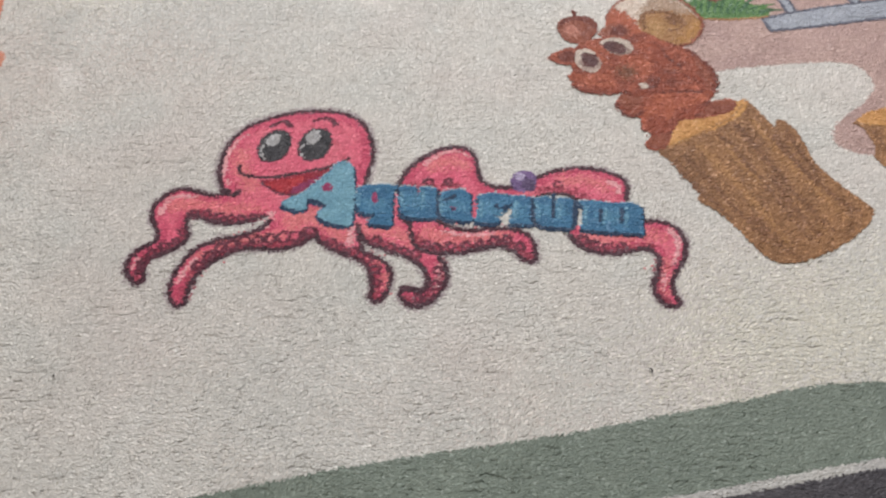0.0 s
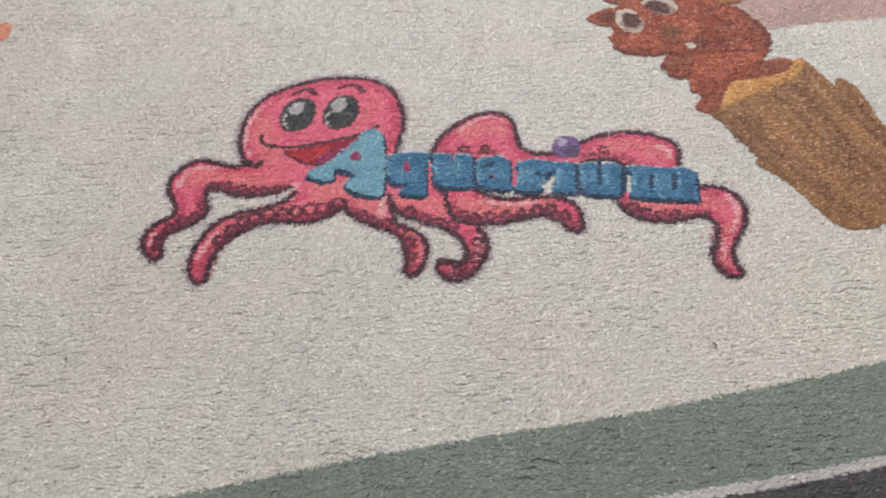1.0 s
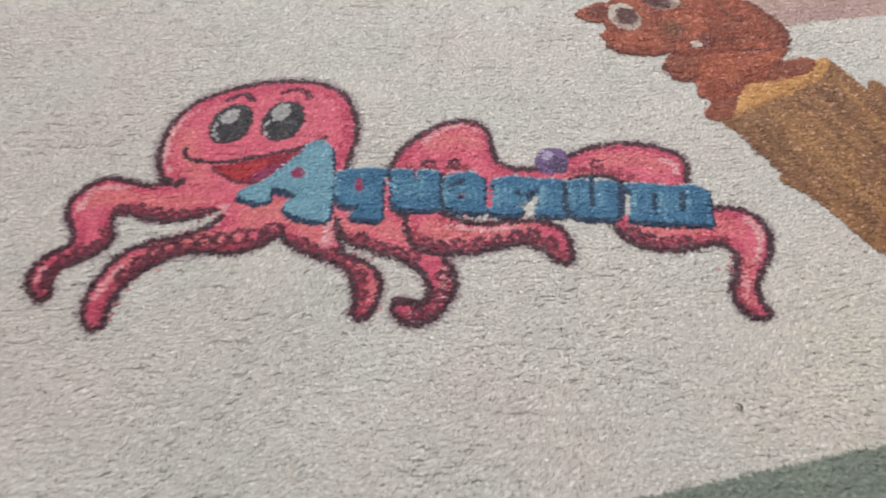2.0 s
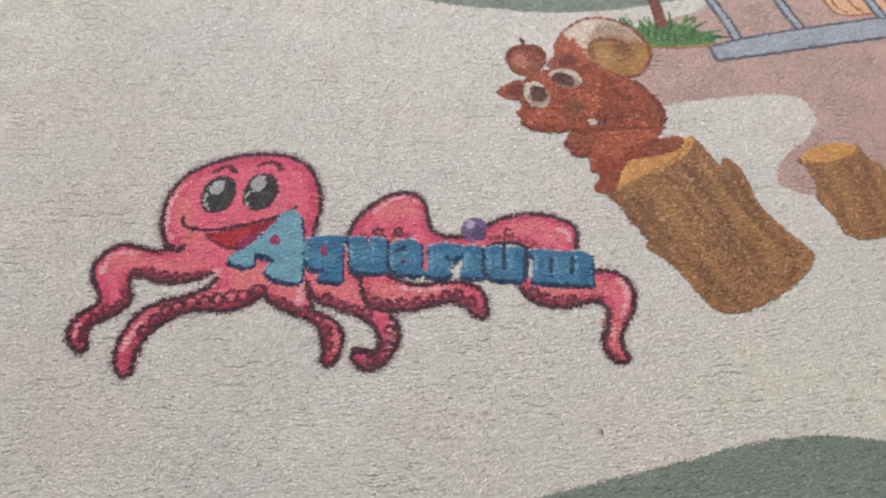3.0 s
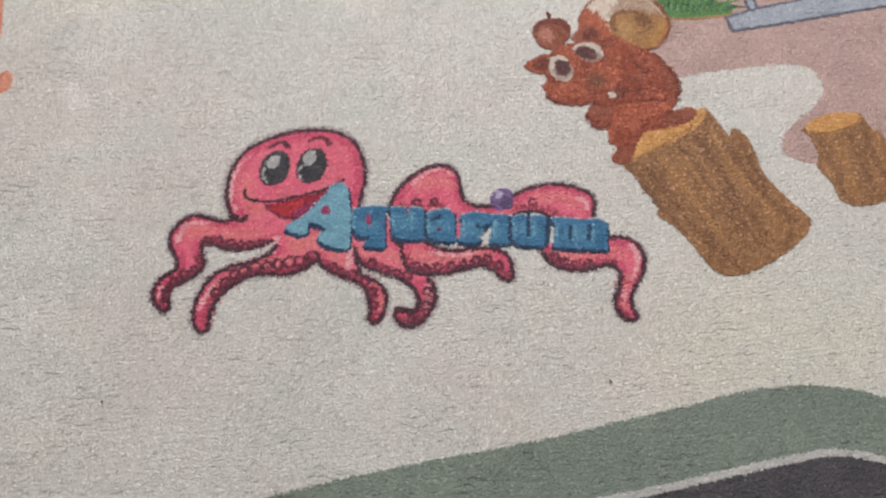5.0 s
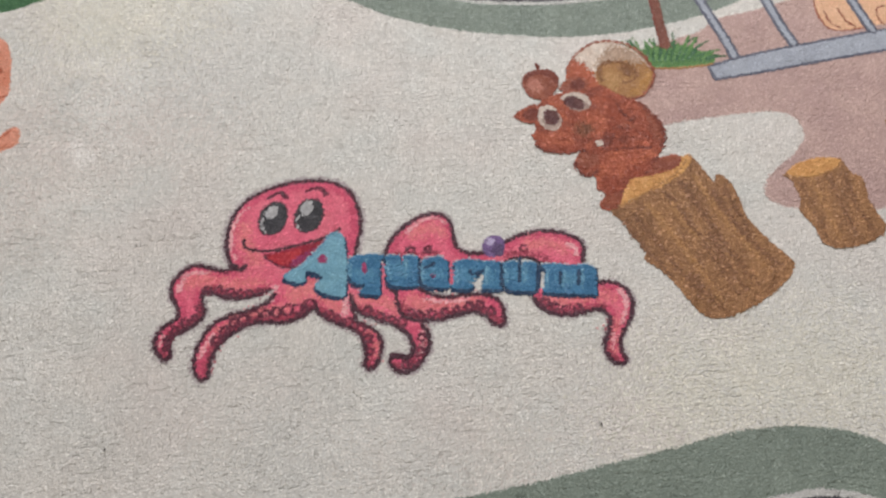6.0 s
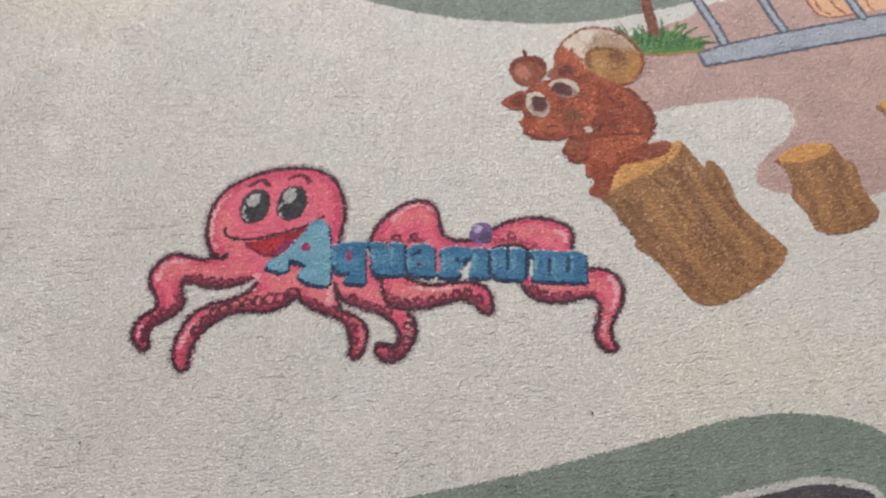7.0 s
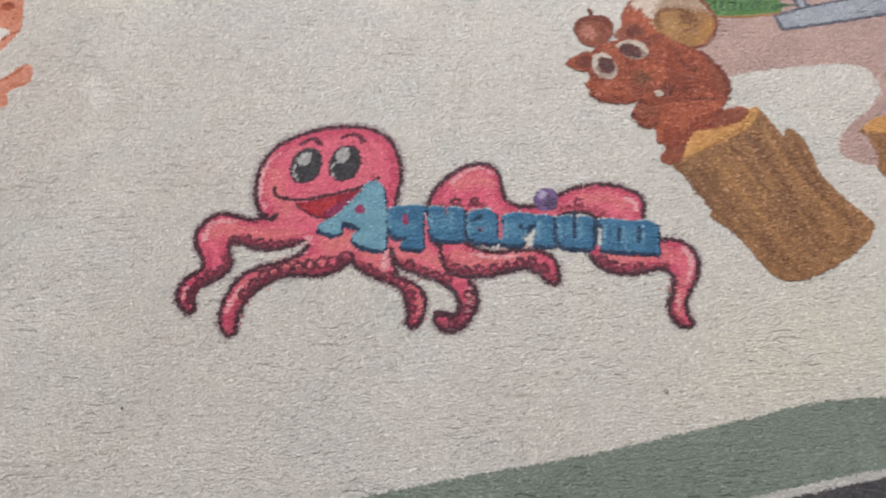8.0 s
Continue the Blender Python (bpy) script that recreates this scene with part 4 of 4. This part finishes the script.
printed("ear_inside", filled([(62.3, 599.6), (62.4, 606.7), (66.9, 611.1), (70.9, 610.2), (72.7, 604.6), (70.5, 600.4), (66.3, 598.7)]), FUR_DARK, russet, "", 0.6)
printed("eye", filled([(44, 565), (43.4, 572.5), (47.4, 576.9), (53.3, 577.3), (58.8, 572.1), (62.4, 565.4), (61.6, 558.6), (57.4, 554.2), (51.2, 555.6), (46.8, 559.1)]), EYE_WHITE, russet, "pale oval spot", 0.3)
printed("eye_lower", filled([(47.7, 563.5), (55.4, 571.3), (59.9, 570.4), (62.3, 564.4), (60.7, 558.1), (56.2, 555.1), (50.8, 556.8)]), LID, russet, "greyish oval spot", 0.6)
printed("pupil", filled([(48.9, 564.7), (47.5, 572.3), (52.5, 574.1), (57.7, 573), (60.2, 565.7), (57.6, 560.2), (52, 559.6)]), PUPIL, russet, "dark oval spot", 0.4)
printed("eye", filled([(57.7, 587.3), (59.9, 592.6), (66.7, 596.5), (74.3, 596.1), (79.6, 591.7), (81.3, 586.3), (79.2, 584.3), (73.9, 582.2), (67.5, 580.9), (61.7, 584)]), EYE_WHITE, russet, "pale curved spot", 0.3)
printed("eye_lower", filled([(63.6, 583.2), (68, 589.7), (74.5, 590.8), (78.6, 588.8), (80.6, 584.7), (76.6, 579.7), (71, 578.1), (66.3, 579.4)]), LID, russet, "greyish oval spot", 0.6)
printed("pupil", filled([(59.4, 586), (62.6, 591), (69.2, 592.4), (74.7, 589), (77, 583.8), (71.6, 580), (64.6, 581.1)]), PUPIL, russet, "dark oval spot", 0.4)
printed("muzzle", filled([(73, 560), (74.8, 566.1), (79.9, 569.9), (85.4, 568.2), (87, 563), (84.4, 557.6), (78.2, 555.8)]), NOSE, russet, "olive brown spot", 2.4)
def fold(points, width):
    printed("fold", stroke(points, width * 1.5), FUR_DARK, russet, "", 0.8)


fold([(100.8, 547.9), (96.3, 554), (99.7, 566.1), (108.9, 572.4), (121.3, 572.1), (129.8, 568.3)], 1.5)
fold([(82.3, 540.8), (91.4, 545.9), (103.1, 548.7), (116.7, 554.3), (132.1, 559.3)], 1.8)
fold([(79.3, 530.3), (84.9, 523.3), (91, 521.1), (95.9, 524.3), (98.3, 532.3)], 1.4)
fold([(116.8, 600.1), (127.5, 592.1), (137.2, 580.7), (140.5, 570.8), (139.1, 561.6)], 1.8)
fold([(132.2, 535.2), (134.1, 543), (138.4, 550.8)], 1.5)
fold([(107.9, 508), (112.6, 512.5), (118.7, 513.5)], 1.5)
fold([(98.7, 579.7), (100, 568.9), (98, 557.8), (92.4, 548.9)], 1.6)
fold([(48.1, 538), (57.9, 534.8), (68.9, 536.9), (78.8, 540.1)], 1.2)
fold([(100.5, 594.6), (106.9, 585.3), (115.8, 579.8)], 1.3)
for pts in ([(50, 546.8), (43, 546.7)], [(51.4, 544.6), (45.3, 542.5)], [(53.5, 540.9), (48.1, 538)]):
    printed("whisker_mark", stroke(pts, 2.2, 0.7), FUR, russet)
for pts in ([(95.6, 587.2), (98.9, 591.8), (103.4, 581.3), (102.6, 568.1), (99.2, 560.4), (98.2, 573.9)], [(94.1, 548.9), (101.3, 557.8), (110, 555.3), (103.3, 547.7)], [(51.6, 540.3), (63.8, 541.1), (75.3, 544.9), (85.1, 547), (76.4, 539.9), (59, 535.2)], [(117.9, 534.6), (128.4, 543.3), (134.7, 548.5), (133, 539.6), (122.7, 530)],
            [(101.6, 520), (107.6, 526.1), (116, 523.7), (114, 513), (107.8, 509)], [(62.7, 578.5), (68.4, 579.3), (74.5, 571.1), (70.5, 566.4), (65.1, 571.4)]):
    printed("fur_shade", filled(pts), FUR_SHADE, russet, "", 1.8)
for pts, w in (([(87.4, 543.4), (95.4, 547.3), (101.3, 555.6), (101.9, 565.1), (97.9, 573.9)], 3.6), ([(108.3, 567.6), (120.3, 573.1), (129, 570.8), (132.8, 564.9)], 3.0),
               ([(83.3, 526.8), (89.5, 525.3), (96.1, 530.2), (99.6, 540.2)], 3.0), ([(91.4, 598.7), (100.2, 589.4), (106.2, 577.1)], 3.0)):
    printed("fur_shade", stroke(pts, w, w * 0.6), FUR_SHADE, russet, "", 1.3)
printed("fur_shade", stroke([(95.9, 550.7), (101.3, 556), (102.8, 563.9)], 3.4), FUR_DARK, russet, "", 1.0)
printed("tooth", oval((94.1, 552.7), 3.0, 2.8), EYE_WHITE, russet, "small white spot")
nut = printed("acorn_motif", filled([(26, 593.3), (25.4, 602.1), (30.4, 608.7), (38.2, 612.6), (46.2, 612.2), (51.6, 606.1), (52.3, 597.3), (50.6, 590.2), (46.2, 583.4), (39.3, 581.7), (31.7, 584.5)]), NUT, None, "brown printed acorn")
printed("cap", filled([(25.8, 595.6), (26, 603.5), (31, 609.6), (38.9, 613.4), (47, 612.5), (51.7, 605.6), (51.6, 600.7), (43.2, 606.3), (35.4, 606.1), (29.4, 602.3)]), FUR_DARK, nut)
printed("shine", filled([(29.1, 593.1), (30.9, 599.7), (36.5, 601.6), (41.1, 597.1), (39.5, 589.5), (33.8, 588.1)]), ROSY_NUT, nut, "", 1.2)
printed("stalk", stroke([(35.1, 610.9), (31.4, 617.1)], 2.2), FUR_DARK, nut)

# ---- orange motif and the far grass at the rug's other side ----
flame = printed("salmon_motif", filled([(-443.3, 515.4), (-395.6, 524.2), (-375.8, 508.6), (-365.6, 490.6), (-357.9, 475.3), (-358.3, 463.7), (-360.9, 451.6), (-370.8, 445.7), (-397.9, 445.6)]), SALMON, None, "salmon orange printed shape")
printed("foot", filled([(-334.3, 446.1), (-328, 440), (-326.2, 430.9), (-332.7, 424.1), (-335.1, 418.6), (-330.1, 409.8), (-334.4, 405.4), (-346.9, 400.5), (-364.8, 415.1), (-346.6, 428.2), (-342.2, 435.5), (-339, 443.6)]), SALMON, flame)
printed("light_patch", filled([(-377.8, 464.4), (-369.5, 471.7), (-363.3, 469), (-364.5, 460.6), (-372.5, 455.8)]), PALE, flame)
printed("spot", oval((-378.5, 491.2), 5.0, 4.6), RUST, flame)
for pts, w in (([(-345.8, 426.9), (-340.6, 434.4), (-337.4, 442.4)], 1.6), ([(-366.1, 460.1), (-362.1, 467.1), (-357.7, 471.9)], 1.5)):
    printed("crease", stroke(pts, w), RUST, flame)
meadow = printed("grass_motif", filled([(-475.6, 601.5), (-416.4, 633.8), (-390.1, 611.2), (-371.4, 591.8), (-379.6, 582.3), (-381.8, 571.9), (-389.6, 566.9), (-395.1, 559.7), (-410.8, 548.4), (-434.3, 534.9)]), GRASS_DARK, None, "dark green printed grass clump")
printed("blade", stroke([(-424.9, 572.2), (-405.9, 595.6), (-382.5, 597.3)], 5.0, 1.0), GRASS, meadow)


# ---- raise the pile ----
def inside(points, tri):
    a, b, c = tri
    d1 = (points[:, 0] - b[0]) * (a[1] - b[1]) - (a[0] - b[0]) * (points[:, 1] - b[1])
    d2 = (points[:, 0] - c[0]) * (b[1] - c[1]) - (b[0] - c[0]) * (points[:, 1] - c[1])
    d3 = (points[:, 0] - a[0]) * (c[1] - a[1]) - (c[0] - a[0]) * (points[:, 1] - a[1])
    return ~(((d1 < 0) | (d2 < 0) | (d3 < 0)) & ((d1 > 0) | (d2 > 0) | (d3 > 0)))


def covered(points, shape):
    v, t = shape[:2]
    hit = np.zeros(len(points), bool)
    near = np.flatnonzero(np.all((points >= v.min(0)) & (points <= v.max(0)), axis=1))
    p = points[near]
    for tri in t:
        q = v[tri]
        box = np.flatnonzero(np.all((p >= q.min(0)) & (p <= q.max(0)), axis=1))
        if len(box):
            hit[near[box[inside(p[box], q)]]] = True
    return hit


PITCH = 0.86
PILED = filled([(-240, 140), (-470, 600), (-455, 650), (350, 855), (350, 280)], False)
gen = np.random.default_rng(3)
gx, gy = np.meshgrid(np.arange(-475, 355, PITCH), np.arange(135, 860, PITCH * 0.87))
gx[1::2] += PITCH / 2
roots = np.stack([gx.ravel(), gy.ravel()], 1)
roots = roots[covered(roots, PILED)]
roots += gen.uniform(-0.45, 0.45, roots.shape) * PITCH


def wave(p, size, seed):
    """Smooth random field over the plan, about -1 to 1."""
    g = np.random.default_rng(seed)
    out = np.zeros(len(p))
    for _ in range(14):
        k = g.normal(size=2) / size
        out += np.sin(p @ k * 2.2 + g.uniform(0, 6.3))
    return out / 3.2


# the nap lies mostly one way, brushed about in patches, with short partings where the tufts lie apart
c22, s22 = math.cos(radians(22)), math.sin(radians(22))
across = roots @ np.array([[c22, -s22], [s22, c22]])
patch = np.clip(0.5 + 0.6 * wave(roots, 24, 11), 0, 1)
short = np.clip(wave(across / np.array([2.3, 0.95]), 1.0, 9) - 1.24 + 0.42 * patch, 0, 0.45) * 1.8
long_part = np.clip(wave(across / np.array([7.0, 1.3]), 1.0, 10) - 1.3, 0, 0.4) * 2.0 * patch
crease = np.clip(short + long_part, 0, 1)
turn = 0.35 + 0.35 * wave(roots, 30, 1) + gen.normal(0, 0.4, len(roots))
lean = np.clip(0.9 + gen.normal(0, 0.2, len(roots)), 0.1, 1.6)
bed = np.clip(0.55 + 0.05 * wave(across / np.array([3.0, 1.2]), 1.0, 6) + gen.normal(0, 0.035, len(roots)), 0.3, 1.0) * (1 - crease)     # the depth of the pile under the tips
tall = bed + np.clip(0.21 + gen.normal(0, 0.05, len(roots)), 0.1, 0.5)
size = gen.uniform(0.8, 1.2, len(roots))
spin = gen.uniform(0, 2.1, len(roots))
scatter = gen.normal(0, 1, roots.shape)
blurred = roots + 0.32 * scatter      # the dye bleeds a little from tuft to tuft
owner = np.full(len(roots), -1)
free = np.arange(len(roots))
for index in range(len(PRINTS) - 1, -1, -1):
    bleed = PRINTS[index][5]
    took = covered(roots[free] + bleed * scatter[free] if bleed else blurred[free], PRINTS[index][1])
    owner[free[took]] = index
    free = free[~took]

LAYER = 0.008
# each print lies one thin step above the prints it overlaps
heights, boxes = [], []
for entry in PRINTS:
    low, high = entry[1][0].min(0), entry[1][0].max(0)
    under = [h for h, (l, g) in zip(heights, boxes) if l[0] < high[0] and g[0] > low[0] and l[1] < high[1] and g[1] > low[1]]
    heights.append(max(under, default=-1) + 1)
    boxes.append((low, high))
made = {}
for index, entry in enumerate(PRINTS):
    name, (v, t, *step), material, parent, label, bleed = entry
    mine = np.flatnonzero(owner == index)
    level = LAYER * heights[index] - 0.35      # the tips of the pile end just above z = 0
    flat = np.column_stack([v, np.full(len(v), level) + (step[0] if step else 0.0)])
    r = roots[mine]
    k = len(mine)
    corners = []
    for j in range(3):
        a = spin[mine] + j * 2 * math.pi / 3
        u, w = 1.3 * size[mine] * np.cos(a), 0.75 * size[mine] * np.sin(a)
        c, q = np.cos(turn[mine]), np.sin(turn[mine])
        corners.append(np.column_stack([r[:, 0] + c * u - q * w, r[:, 1] + q * u + c * w, level - 0.02 + bed[mine]]))
    top = np.column_stack([r[:, 0] + lean[mine] * np.cos(turn[mine]), r[:, 1] + lean[mine] * np.sin(turn[mine]), level + tall[mine]])
    verts = np.concatenate([flat, *corners, top]) * 0.001
    n = len(v) + np.arange(k)
    faces = np.concatenate([t, np.column_stack([n, n + k, n + 3 * k]), np.column_stack([n + k, n + 2 * k, n + 3 * k]), np.column_stack([n + 2 * k, n, n + 3 * k])])
    # keep every face turned upward
    area = np.cross(verts[faces[:, 1]] - verts[faces[:, 0]], verts[faces[:, 2]] - verts[faces[:, 0]])[:, 2]
    faces[:len(t)][area[:len(t)] < 0] = faces[:len(t)][area[:len(t)] < 0][:, ::-1]
    me = bpy.data.meshes.new(name)
    me.from_pydata(verts.tolist(), [], faces.tolist())
    me.materials.append(material)
    ob = new(name, me)
    ob.parent = rug if parent is None else made[id(parent)]
    tagged(ob, label)
    made[id(entry)] = ob

# ---- bits of lint lying on the pile ----
def lint(x, y, long, turn_by):
    bm = bmesh.new()
    a, rings = radians(turn_by), []
    for i in range(6):
        s = i / 5
        cx, cy, cz = x + long * (s - 0.5) * math.cos(a + s), y + long * (s - 0.5) * math.sin(a + s), 1.0 + 0.5 * math.sin(s * 3.1)
        rad = 0.42 * (0.6 + 0.6 * math.sin(s * 3.1))
        rings.append([bm.verts.new(((cx - rad * math.sin(a) * math.cos(b)) * 0.001, (cy + rad * math.cos(a) * math.cos(b)) * 0.001, (cz + rad * math.sin(b)) * 0.001)) for b in (0, 1.57, 3.14, 4.71)])
    for p, q in zip(rings, rings[1:]):
        for j in range(4):
            bm.faces.new((p[j], p[(j + 1) % 4], q[(j + 1) % 4], q[j]))
    bm.faces.new(rings[0][::-1])
    bm.faces.new(rings[-1])
    return mesh_object("lint_speck", bm, LINT, None, "tiny dark bit of lint on the rug", "lint")



for (x, y), long, a in zip([(133.6, 338), (-203.4, 589.3), (-154.5, 239.9), (319.6, 479)], (3.6, 2.2, 2.0, 2.4), (110, 20, 60, 10)):
    tagged(lint(x, y, long, a), group="lint on the rug")
